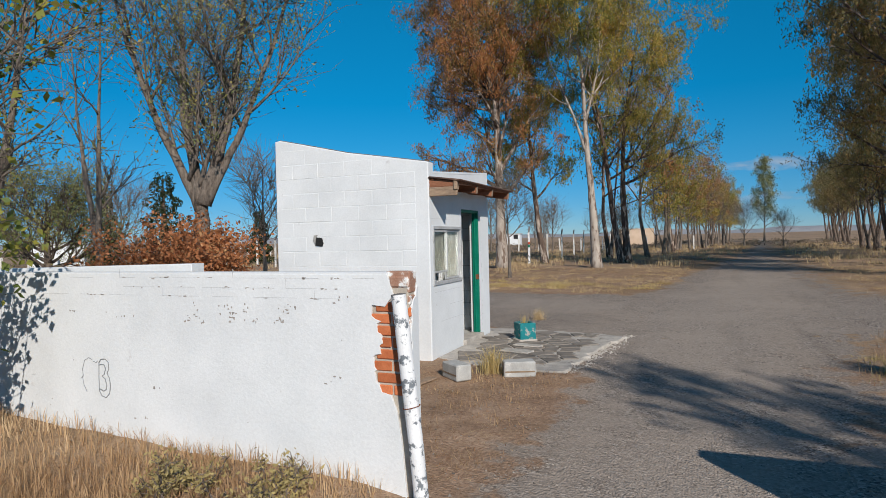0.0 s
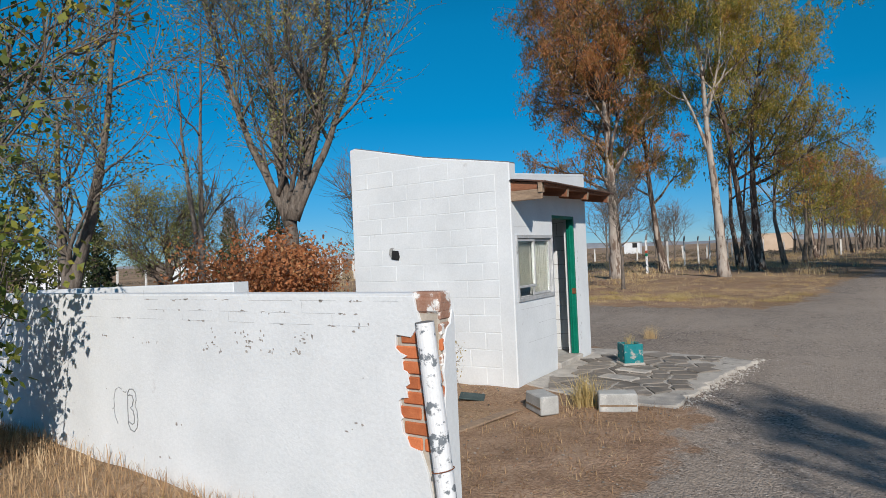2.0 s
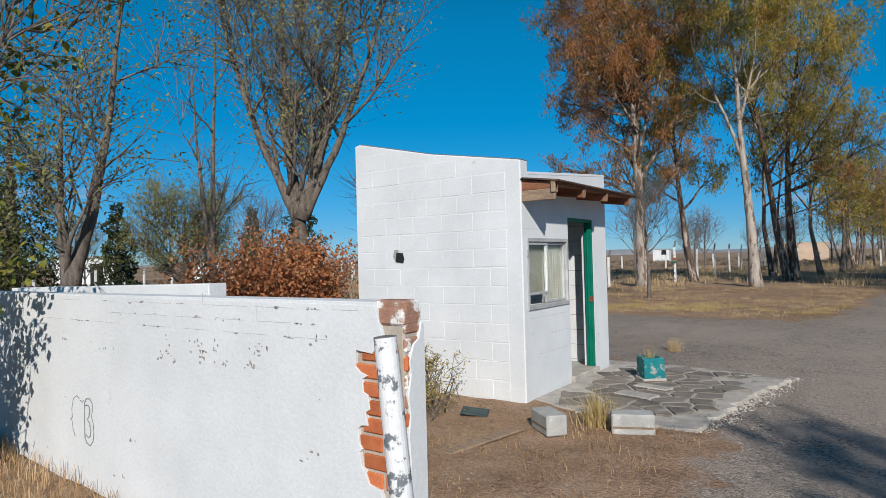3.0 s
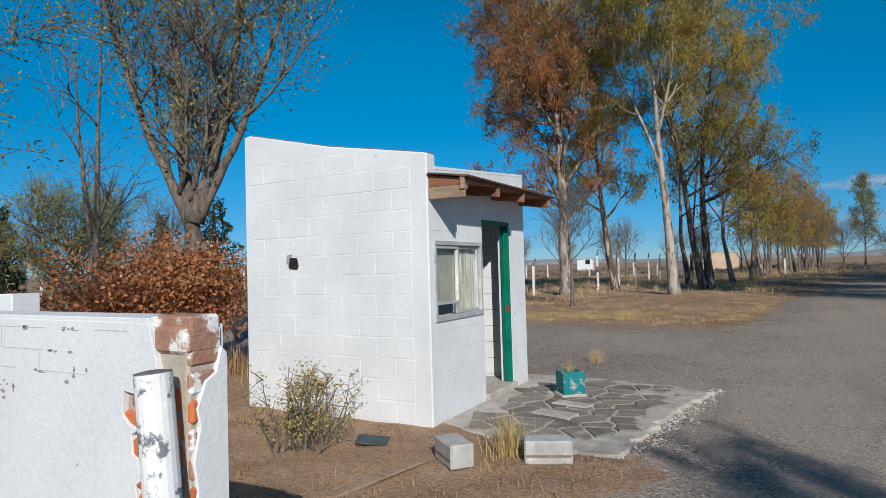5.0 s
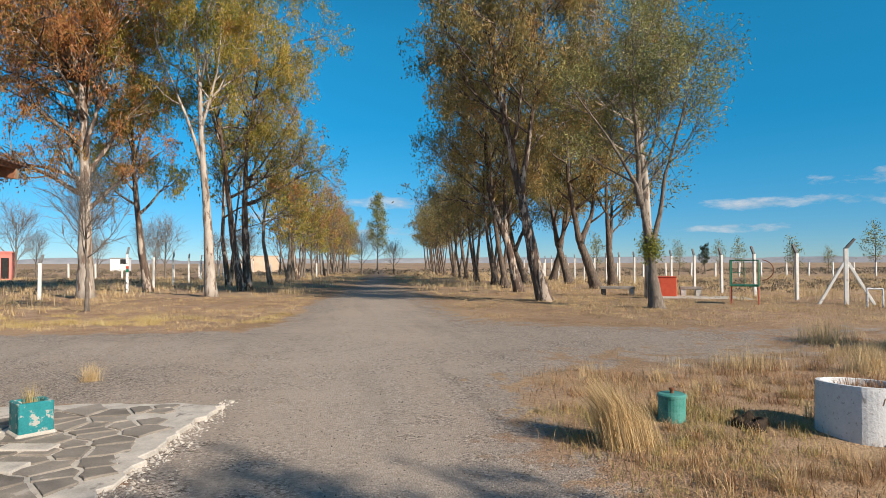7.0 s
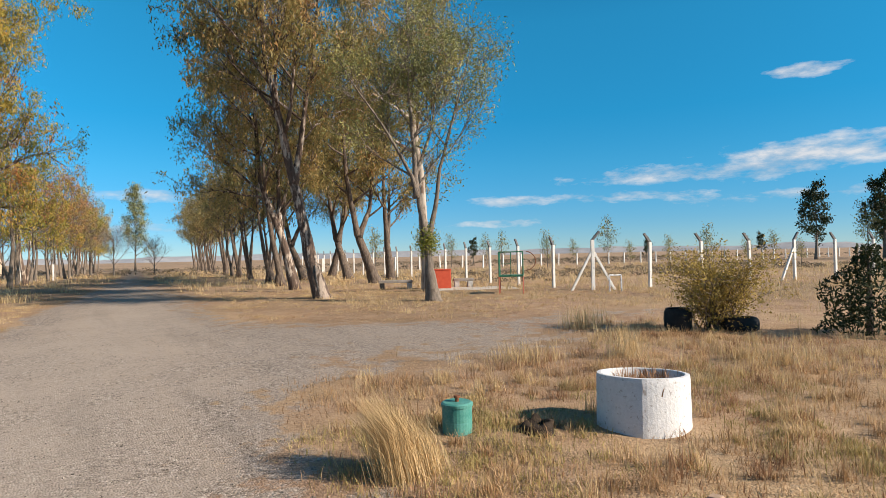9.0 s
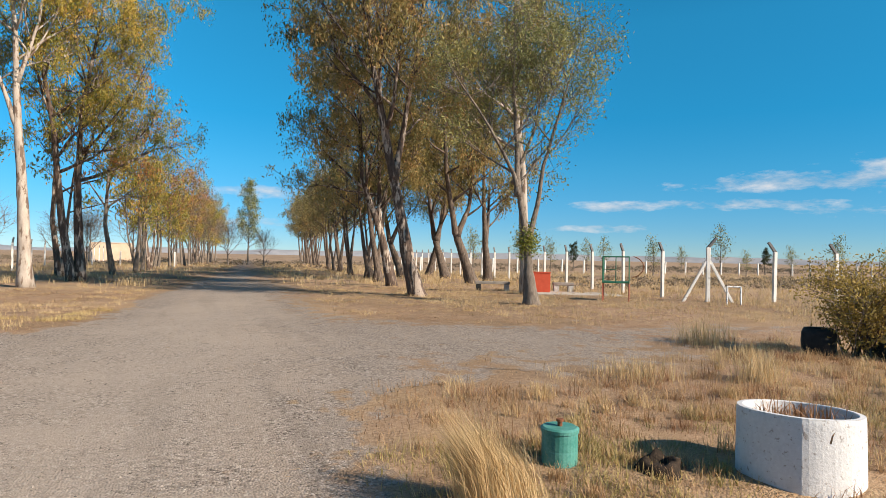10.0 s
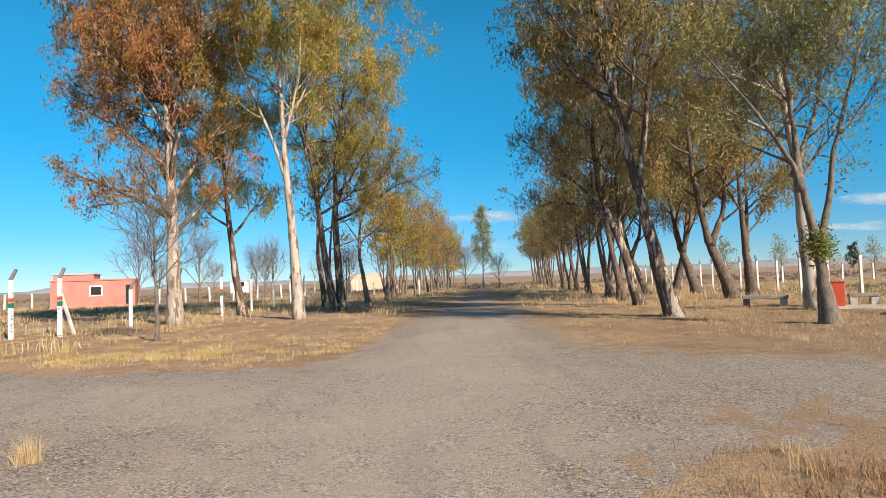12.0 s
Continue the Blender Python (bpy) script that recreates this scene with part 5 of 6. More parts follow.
SPARSE = dict(limbs=14, limb_z=(0.2, 0.97), reach=(0.9, 0.4), rise=(0.6, 1.2), branches=4, twigs=3, leaves=16, leaf_size=(0.3, 0.12), cloud=0.25, twig_len=0.5)
tree("poplar", 11.4, 122, 41, "lone slender tree at the end of the avenue", [([(0, 0, -0.1), (0.1, 0, 5), (0, 0, 13.6)], 0.16)], BARK_GREY, LEAF_WILLOW, **{**SPARSE, "reach": (2.9, 0.8), "limbs": 44, "leaves": 11, "cloud": 0.35, "limb_z": (0.18, 1.0)})

# saplings and groves far out on the steppe
sap = tree("sapling", 30, 66, 42, "thin half-bare tree out on the steppe", [([(0, 0, -0.1), (0.1, 0, 1.6), (0, 0, 4.2)], 0.07)], BARK_GREY, LEAF_WILLOW, z=0, group="steppe trees", **{**SPARSE, "limbs": 10, "leaves": 7, "leaf_size": (0.18, 0.07)})
for k in range(15):
    a = radians(30 + 42 * k / 15 + rnd.uniform(-1, 1))
    d = rnd.uniform(58, 105)
    copy_thing(sap, pose(0.8 + d * math.sin(a), 5.2 + d * math.cos(a), 0, 0, 0, rnd.uniform(0, 360)) @ Matrix.Scale(rnd.uniform(0.6, 1.25) * d / 75, 4))
grove = tree("eucalyptus", 81, 45, 43, "open-crowned tree far off on the steppe", [([(0, 0, -0.1), (0.3, 0, 3), (0, 0, 8.6)], 0.2)], BARK_GREY, LEAF_DARK, z=0, group="steppe trees", **{**SPARSE, "reach": (2.6, 1.0), "limbs": 16, "leaf_size": (0.34, 0.15)})
for x, y, s in ((90, 41, 1.15), (97, 44, 0.9), (93, 36, 0.7), (70, 62, 0.35), (120, 75, 0.5), (60, 90, 0.45)):
    copy_thing(grove, pose(x, y, 0, 0, 0, rnd.uniform(0, 360)) @ Matrix.Scale(s, 4))


def conifer(x, y, h, w, seed, label, mat=None, n=5200, size=(0.12, 0.05)):
    rng = random.Random(seed)
    t = thing("conifer", x, y, 0, 0, label, "tree", "conifers")
    raw("trunk", *pipe([(0, 0, -0.1), (0, 0, h * 0.5), (0, 0, h * 0.96)], [0.045 * h, 0.03 * h, 0.004], 8), BARK_DARK, t)
    pts = []
    for _ in range(n):
        s = rng.random() ** 0.7
        z = h * (1 - s) * 0.96 + 0.05 * h
        r = w * (0.25 + 0.75 * s) * (0.55 + 0.45 * rng.random() ** 0.5) * (1 + 0.22 * math.sin(z * 7 + seed) + 0.15 * math.sin(5 * z - seed))
        g = rng.uniform(0, 6.283)
        r *= 1 + 0.25 * math.sin(3 * g + z * 2)
        pts.append((r * math.cos(g), r * math.sin(g), z))
    leaf_mesh("foliage", pts, size, seed, mat or LEAF_DARK, t, -0.3)
    return t


conifer(-18.9, 8.6, 6.0, 2.1, 1, "dense olive-green evergreen tree behind the wall", OLIVE_DARK, 11000)
conifer(-16.5, 6.9, 4.2, 1.8, 2, "bushy olive-green evergreen behind the wall", OLIVE_DARK, 8000)
conifer(-26.8, 15.3, 4.4, 0.9, 3, "narrow dark cypress behind the wall", size=(0.2, 0.08), n=3000)
conifer(-31, 25.5, 5.0, 0.9, 4, "narrow dark cypress behind the wall", size=(0.25, 0.1), n=2500)
conifer(-32, 40, 4.2, 1.0, 5, "small dark conifer far off", size=(0.25, 0.1), n=2500)
conifer(-25.4, 24.4, 5.4, 1.5, 6, "dark conifer behind the rust-red bush", size=(0.2, 0.08), n=3500)
conifer(86, 36, 6.0, 1.6, 7, "dark cypress far off on the steppe", size=(0.4, 0.16), n=2500)
conifer(11.95, 9.75, 1.5, 0.75, 8, "small green conifer bush in the grass", n=3500, size=(0.10, 0.03))

# trees behind the white wall
BAREISH = dict(limb_z=(0.28, 0.98), rise=(0.8, 1.7), branches=9, twigs=8, leaves=3, leaf_size=(0.075, 0.03), lift=0.10, cloud=0.10, droop=0.0, twig_len=0.95)
tree("bare_tree", -8.85, 9.85, 51, "large half-bare tree with a thick trunk and upright twiggy limbs", [([(0, 0, -0.1), (0.05, 0, 1.2), (0.1, 0, 2.3), (0.25, 0, 3.0)], 0.30), ([(0.15, 0, 2.4), (0.6, 0.3, 4.2), (0.9, 0.4, 6), (1.1, 0.5, 9.6)], 0.125), ([(0.1, 0, 2.4), (-0.3, 0, 4.2), (-0.5, 0.2, 6), (-0.8, 0.3, 9.3)], 0.115), ([(0.1, 0, 2.3), (-0.6, -0.3, 3.9), (-1.2, -0.5, 5.6), (-1.8, -0.7, 8.2)], 0.10), ([(0.2, 0, 2.4), (0.8, 0.4, 3.9), (1.4, 0.7, 5.6), (2.1, 0.9, 7.8)], 0.09)], BARK_GREY, LEAF_WILLOW, limbs=44, reach=(2.0, 1.1), **{**BAREISH, "branches": 8, "twigs": 7, "leaves": 9})
tree("bare_tree", -12.1, 10.2, 52, "thin bare tree with a fork of straight stems", [([(0, 0, -0.1), (0, 0, 2), (0.1, 0, 4), (0.3, 0, 7.3)], 0.10), ([(0, 0, 1.5), (-0.5, 0, 4), (-0.7, 0, 6.3)], 0.07)], BARK_TWIG, LEAF_SHRUB, limbs=10, reach=(1.3, 0.6), **{**BAREISH, "branches": 4, "twigs": 3, "leaves": 1})
tree("lopped_tree", -9.7, 6.2, 53, "lopped tree with a swollen stump and sparse regrowth", [([(0, 0, -0.1), (0.1, 0, 0.9), (0.0, 0, 1.5)], 0.26), ([(0, 0, 1.3), (0.3, 0.2, 2.4), (0.5, 0.3, 3.4), (0.9, 0.5, 6.2)], 0.12), ([(0, 0, 1.3), (-0.3, 0, 2.6), (-0.2, 0, 4.4)], 0.09)], BARK_TWIG, LEAF_WILLOW, limbs=18, reach=(1.5, 0.8), **{**BAREISH, "branches": 5, "twigs": 5, "leaves": 14})
tree("shrub_tree", -18.6, 13.5, 54, "round dense olive-grey shrub tree", [([(0, 0, -0.1), (0, 0, 1.2), (0, 0, 3.2)], 0.2)], BARK_DARK, LEAF_WILLOW, limbs=20, reach=(2.0, 1.2), **{**BAREISH, "limb_z": (0.2, 0.9), "twigs": 5, "leaves": 22, "rise": (0.1, 0.9)})
shrub = tree("bare_tree", -24, 33, 55, "pale bare bush in the distance", [([(0, 0, -0.1), (0, 0, 1), (0, 0, 3.4)], 0.1)], BARK_TWIG, LEAF_SHRUB, z=0, group="bare bushes", limbs=14, reach=(1.8, 1.0), **{**BAREISH, "branches": 6, "twigs": 5, "leaves": 0})
for k in range(16):
    copy_thing(shrub, pose(-30 + 2.6 * k + rnd.uniform(-1, 1), rnd.uniform(62, 92), 0, 0, 0, rnd.uniform(0, 360)) @ Matrix.Scale(rnd.uniform(0.9, 1.6), 4))
for x, y in ((-14.8, 19.2), (-22, 19), (-36, 18), (-40, 28), (-30, 12)):
    copy_thing(shrub, pose(x, y, 0, 0, 0, rnd.uniform(0, 360)) @ Matrix.Scale(rnd.uniform(0.8, 1.2), 4))
# the young tree by the avenue's mouth
tree("bare_tree", -6.75, 24.4, 56, "bare young tree with a slim grey stem", [([(0, 0, -0.1), (0.0, 0, 1.1), (-0.05, 0, 1.9), (-0.1, 0, 3.6)], 0.075)], BARK_TWIG, LEAF_SHRUB, limbs=12, reach=(1.7, 0.8), **{**BAREISH, "limb_z": (0.42, 0.9), "branches": 6, "twigs": 5, "leaves": 0})
# broad-leaved tree at the west end of the wall
tree("young_tree", -5.6, 3.35, 57, "young tree with thin branches and sparse broad yellow-green leaves", [([(0, 0, -0.1), (0.1, 0.0, 1.2), (0.4, 0.1, 2.4), (0.9, 0.2, 4.4)], 0.05), ([(0.1, 0.1, -0.1), (0.15, 0.2, 1.3), (0.1, 0.3, 2.6), (0.3, 0.4, 4.4)], 0.045), ([(-0.1, 0, -0.1), (-0.4, 0, 1.6), (-0.6, 0, 3.8)], 0.045)], BARK_TWIG, LEAF_NEAR,
     limbs=30, limb_z=(0.42, 0.98), reach=(1.15, 1.0), rise=(0.5, 1.3), branches=4, twigs=4, leaves=3, leaf_size=(0.085, 0.055), cloud=0.06, droop=0.35, twig_len=0.4)
# tree south-east of the gate, whose shadow lies on the gravel
tree("bare_tree", 8.9, -3.6, 58, "half-bare tree beside the gateway", [([(0, 0, -0.1), (0, 0, 2.5), (-0.2, 0, 4.5), (-0.3, 0, 8.2)], 0.13), ([(0, 0, 2.5), (0.4, 0, 4.6), (0.5, 0, 7.4)], 0.09)], BARK_TWIG, LEAF_SHRUB, limbs=22, reach=(1.7, 1.0), **{**BAREISH, "limb_z": (0.6, 0.97), "branches": 5, "twigs": 4, "leaves": 6, "leaf_size": (0.11, 0.055), "cloud": 0.06, "twig_len": 0.6, "hub": 0.045, "rise": (0.6, 1.6)})


def bush(name, x, y, seed, label, h, w, stems, leaf, bark, leaves=14, size=(0.09, 0.05), z=None, cloud=0.10, base=0.0, twig=1.0, low=0.0):
    rng = random.Random(seed)
    t = thing(name, x, y, ground_z(x, y) if z is None else z, 0, label, "bush")
    wv, wf, pts = [], [], []
    for k in range(stems):
        g = rng.uniform(0, 6.283)
        d = Vector((math.cos(g) * rng.uniform(0.1, 1) * w / h, math.sin(g) * rng.uniform(0.1, 1) * w / h, 1)).normalized()
        line = shoot(rng, Vector((rng.gauss(0, 0.12), rng.gauss(0, 0.12), base - 0.03)), d, h * rng.uniform(0.7, 1.15), 6, 0.12, 0.02)
        pipe(line, [0.010 * (1 - 0.13 * j) for j in range(7)], 4, wv, wf, False)
        for q in range(8):
            s = rng.randint(2, 6)
            d2 = Vector((rng.gauss(0, 1), rng.gauss(0, 1), rng.gauss(0.3, 0.6))).normalized()
            tw = shoot(rng, line[s], d2, h * twig * rng.uniform(0.15, 0.34), 3, 0.2, 0.05)
            pipe(tw, [0.005, 0.004, 0.003, 0.0015], 3, wv, wf, False)
            for _ in range(leaves):
                c = tw[rng.randint(1, 3)]
                if c.z < low:
                    continue
                pts.append((c.x + rng.gauss(0, cloud), c.y + rng.gauss(0, cloud), max(c.z + rng.gauss(0, cloud), 0.03)))
    tagged(raw("twig_work", wv, wf, bark, t), kind="stuff")
    leaf_mesh("foliage", pts, size, seed, leaf, t, 0.1)
    return t


bush("rust_bush", -8.35, 8.85, 61, "rust-orange autumn bush behind the white wall", 1.95, 2.3, 66, LEAF_RUST, BARK_DARK, 46, (0.065, 0.042), low=0.75, twig=0.8, cloud=0.12)
bush("bush", 10.75, 11.75, 62, "yellow-brown bush growing out of old tyres", 1.4, 1.15, 64, LEAF_SHRUB, BARK_RED, 24, (0.048, 0.024), cloud=0.07)
bush("weed_shrub", -3.75, 6.98, 63, "sparse grey-brown weed shrub before the booth", 0.66, 0.40, 30, SAGE, BARK_GREY, 12, (0.032, 0.014), cloud=0.035)
bush("leafy_bush", -5.05, 3.1, 66, "dense leafy green bush at the end of the white wall", 2.1, 0.3, 46, LEAF_NEAR, BARK_TWIG, 9, (0.075, 0.05), cloud=0.07, twig=0.4)
bush("weed_shrub", -2.15, 3.55, 64, "dry grey-green weed clump at the foot of the wall", 0.22, 0.26, 20, SAGE, BARK_GREY, 6, (0.035, 0.014), cloud=0.03)
bush("weed_shrub", -2.85, 3.45, 65, "dry grey-green weed clump at the foot of the wall", 0.25, 0.30, 22, SAGE, BARK_GREY, 6, (0.035, 0.014), cloud=0.03)

for x, y, h, s, label in ((10.2, 12.15, 0.42, 0.24, "old black tyre planter standing by the bush"), (10.95, 11.4, 0.26, 0.30, "old black tyre lying under the bush")):
    tyre = thing("tyre", x, y, 0, 10, label, "tyre", "old tyres")
    raw("tyre_wall", *lathe([(s * 0.8, 0), (s, h * 0.2), (s * 1.03, h * 0.5), (s, h * 0.8), (s * 0.85, h), (s * 0.7, h * 0.96), (s * 0.7, h * 0.6)], 24, 0.03, 3), BLACK, tyre, "", True)
    raw("soil", *lathe([(s * 0.7, h * 0.4), (s * 0.7, h * 0.8), (0.02, h * 0.82)], 18), SOIL, tyre)


# ---- grass ----
def blades(name, xy, h, material, label, seed, lean=0.5, width=0.004, category="grass", wind=(0, 0)):
    """Two-part bent blades standing at xy."""
    r = np.random.default_rng(seed)
    n = len(xy)
    x, y = xy[:, 0], xy[:, 1]
    z = height_at(x, y) - 0.01
    g = r.uniform(0, 2 * np.pi, n)
    tilt = np.abs(r.normal(0, lean, n)) if lean < 3 else lean * r.uniform(0.5, 1.5, n)
    hh = h * r.uniform(0.45, 1.25, n)
    dx, dy = np.cos(g) * tilt + wind[0], np.sin(g) * tilt + wind[1]
    tilt = np.hypot(dx, dy)
    up = 1 / np.sqrt(1 + tilt ** 2)
    w = width * r.uniform(0.7, 1.4, n)
    sx, sy = -np.sin(g + r.normal(0, 1, n)) * w, np.cos(g) * w
    root = np.stack([x, y, z], 1)
    mid = root + np.stack([dx * hh * 0.4 * up, dy * hh * 0.4 * up, hh * 0.58 * up + 0.004], 1)
    tip = root + np.stack([dx * hh * up * 1.05, dy * hh * up * 1.05, hh * up * 0.92 + 0.004], 1)
    off = np.stack([sx, sy, np.zeros(n)], 1)
    v = np.stack([root - off, root + off, mid + off * 0.8, mid - off * 0.8, tip], 1).reshape(-1, 3)
    k = 5 * np.arange(n)
    me = bpy.data.meshes.new(name)
    faces = np.stack([k, k + 1, k + 2, k + 3], 1).tolist() + np.stack([k + 3, k + 2, k + 4], 1).tolist()
    me.from_pydata(v.tolist(), [], faces)
    me.materials.append(material)
    return tagged(new(name, me), label, category, kind="stuff")


def free(xy, slack=0.5):
    """Off the gravel, the booth, the patio, walls and slabs."""
    x, y = xy[:, 0], xy[:, 1]
    lot = np.random.default_rng(len(x)).random(len(x))
    g = gravel_at(x, y)
    ok = (g < slack * 0.3) | (lot > 0.12 + 0.9 * g / max(slack, 0.1))
    ok &= ~((x > -5.62) & (x < -3.0) & (y > 7.98) & (y < 10.6))
    ok &= ~((x > -3.2) & (x < -0.95) & (y > 7.95) & (y < 10.8))
    ok &= ~((x < -1.4) & (y > 3.95) & (y < 4.3)) & ~((x > 1.7) & (x < 7.0) & (y > 3.35) & (y < 3.6))
    ok &= np.hypot(x - 4.79, y - 8.43) > 0.43
    ok &= np.hypot(x - 3.40, y - 9.18) > 0.15
    return xy[ok]


def field(seed, n, x0, x1, y0, y1, clump=0.55, size=0.35):
    """Points over a rectangle, gathered in loose clumps of uneven density."""
    r = np.random.default_rng(seed)
    c = np.stack([r.uniform(x0, x1, max(n // 22, 4)), r.uniform(y0, y1, max(n // 22, 4))], 1)
    weight = 0.4 + 0.6 * np.sin(c[:, 0] * 1.3 + 2 * np.sin(c[:, 1] * 0.7)) * np.sin(c[:, 1] * 1.1 + 1.5 * np.sin(c[:, 0] * 0.9))
    pick = r.choice(len(c), int(n * clump), p=np.maximum(weight, 0.03) / np.maximum(weight, 0.03).sum())
    a = c[pick] + r.normal(0, size * 0.35, (len(pick), 2))
    b = np.stack([r.uniform(x0, x1, n - len(pick)), r.uniform(y0, y1, n - len(pick))], 1)
    return np.concatenate([a, b])


def tufts(seed, n, per, x0, x1, y0, y1, spread, slack=0.6):
    """Roots gathered in n small tufts over a rectangle, thick in some stretches and thin in others."""
    r = np.random.default_rng(seed)
    c = np.stack([r.uniform(x0, x1, 3 * n), r.uniform(y0, y1, 3 * n)], 1)
    wave = np.sin(c[:, 0] * 1.1 + 2.2 * np.sin(c[:, 1] * 0.53 + seed)) * np.sin(c[:, 1] * 0.83 + 1.7 * np.sin(c[:, 0] * 0.61)) + 0.5 * np.sin(c[:, 0] * 3.1 + c[:, 1] * 2.3) * np.sin(c[:, 1] * 2.7 - c[:, 0])
    c = c[np.argsort(-(wave + r.normal(0, 0.6, 3 * n)))[:n]]
    size = spread * r.uniform(0.5, 1.6, n)
    own = np.repeat(np.arange(n), r.integers(max(per // 3, 2), per * 5 // 3, n))
    return free(c[own] + r.normal(0, 1, (len(own), 2)) * size[own, None], slack)


# the field round the well ring
blades("dry_grass", tufts(1, 900, 26, 1.7, 10, 4.4, 14, 0.05), 0.12, STRAW, "dry straw-coloured grass over the field", 1, 0.8, 0.0020)
blades("dry_grass", tufts(17, 330, 26, 1.9, 10, 4.4, 14, 0.06), 0.19, STRAW_PALE, "taller pale grass over the field", 17, 0.55, 0.0018, wind=(-0.15, 0.05))
blades("dry_weeds", tufts(2, 1000, 34, 1.7, 11, 4.4, 15, 0.08), 0.075, DRY_WEED, "brown dead weeds between the grass", 2, 1.5, 0.0024)
blades("low_weeds", tufts(18, 420, 60, 1.9, 7.5, 5.6, 10.0, 0.08), 0.08, SAGE, "low grey-green weeds in the field", 18, 1.1, 0.0024, "weeds")
blades("straw_litter", free(field(12, 62000, 1.0, 12, 4.4, 18, 0.5, 0.7), 0.95), 0.10, STRAW, "flattened straw litter on the soil", 12, 6.0, 0.0024, "litter")
blades("straw_litter", free(field(15, 30000, 1.4, 12, 6.0, 18.0, 0.8, 0.4), 1.9), 0.10, STRAW, "loose straw strewn over the gravel", 15, 7.0, 0.003, "litter")
# verges and the ground under the trees
blades("straw_litter", free(field(13, 60000, -12, 20, 16, 32, 0.5, 0.8), 0.8), 0.16, DRY_WEED, "brown straw litter under the trees", 13, 8.0, 0.006, "litter")
blades("straw_litter", free(field(19, 40000, -14, 20, 16, 32, 0.5, 0.8), 0.7), 0.16, STRAW, "pale straw litter on the verges", 19, 8.0, 0.006, "litter")
blades("dry_grass", tufts(7, 1000, 34, -16, 1.5, 17, 33, 0.10, 0.4), 0.11, STRAW_PALE, "dry grass on the verge of the avenue", 7, 1.5, 0.003)
blades("dry_grass", tufts(8, 700, 30, 4.0, 20, 16.5, 33, 0.10, 0.5), 0.11, STRAW_PALE, "dry grass under the trees", 8, 1.5, 0.003)
blades("dry_grass", tufts(3, 1500, 24, 8, 34, 8, 34, 0.11), 0.17, STRAW_PALE, "dry grass of the open field", 3, 0.9, 0.003)
blades("dry_grass", tufts(20, 2000, 17, 16, 62, 14, 62, 0.2), 0.34, STRAW_PALE, "pale tall grass of the open field", 20, 0.8, 0.007)
blades("dry_grass", tufts(9, 1700, 17, -12, 24, 33, 90, 0.22, 0.4), 0.36, STRAW_PALE, "tall dry grass beside the avenue", 9, 0.8, 0.008)
blades("dry_grass", tufts(10, 2000, 16, -50, -8, 14, 70, 0.22), 0.32, STRAW_PALE, "dry grass of the west compound", 10, 0.8, 0.008)
# before the booth and along the white wall
blades("dry_grass", free(field(5, 34000, -6.6, -1.6, 1.0, 3.95, 0.75, 0.5), 0.6), 0.17, STRAW, "straw grass along the foot of the white wall", 5, 0.8, 0.0022)
blades("straw_litter", free(field(14, 26000, -7, -0.8, 0.5, 8.0, 0.5, 0.5), 0.9), 0.055, DRY_WEED, "dead leaves and straw before the booth", 14, 4.0, 0.0045, "litter")
blades("straw_litter", free(field(21, 9000, -7, -0.8, 4.2, 8.0, 0.5, 0.5), 0.9), 0.07, STRAW_PALE, "bits of pale straw before the booth", 21, 6.0, 0.003, "litter")
blades("dry_grass", tufts(6, 110, 30, -7, -1.1, 4.5, 8.0, 0.09), 0.08, STRAW, "thin straw before the booth", 6, 1.8, 0.002)


def scrub(name, x0, x1, y0, y1, n, size, seed, material, label):
    """Low rounded desert bushes, each a loose dome of small leaves."""
    r = np.random.default_rng(seed)
    c = np.stack([r.uniform(x0, x1, n), r.uniform(y0, y1, n)], 1)
    s = size * r.uniform(0.5, 1.4, n)
    own = np.repeat(np.arange(n), 34)
    d = r.normal(size=(len(own), 3))
    d /= np.linalg.norm(d, axis=1)[:, None]
    d[:, 2] = np.abs(d[:, 2]) * 0.62
    d *= r.uniform(0.6, 1.1, (len(own), 1)) * s[own, None]
    pts = np.concatenate([c[own], np.zeros((len(own), 1))], 1) + d
    ob = leaf_mesh(name, pts, (size * 0.30, size * 0.13), seed, material, None, -0.4, label=label)
    return tagged(ob, label, "scrub", kind="stuff")


scrub("scrub", 19, 62, 29, 46, 420, 0.42, 71, SCRUB, "grey-brown scrub across the open field")
scrub("scrub", 10, 150, 66, 130, 700, 0.7, 72, SCRUB, "dark scrub out on the steppe")
scrub("scrub", -70, -10, 34, 62, 260, 0.42, 73, SCRUB, "grey-brown scrub in the west compound")
scrub("scrub", -90, 12, 78, 150, 500, 0.7, 74, SCRUB, "dark scrub beyond the west compound")


def tussocks(name, spots, material, label, seed, per=170, width=0.004, lean=0.4, wind=(0, 0)):
    r = np.random.default_rng(seed)
    for i, (x, y, h, s) in enumerate(spots):
        n = int(per)
        xy = np.stack([x + r.normal(0, s, n), y + r.normal(0, s, n)], 1)
        blades(name, xy, h, material, label, seed + i, lean, width, wind=wind)


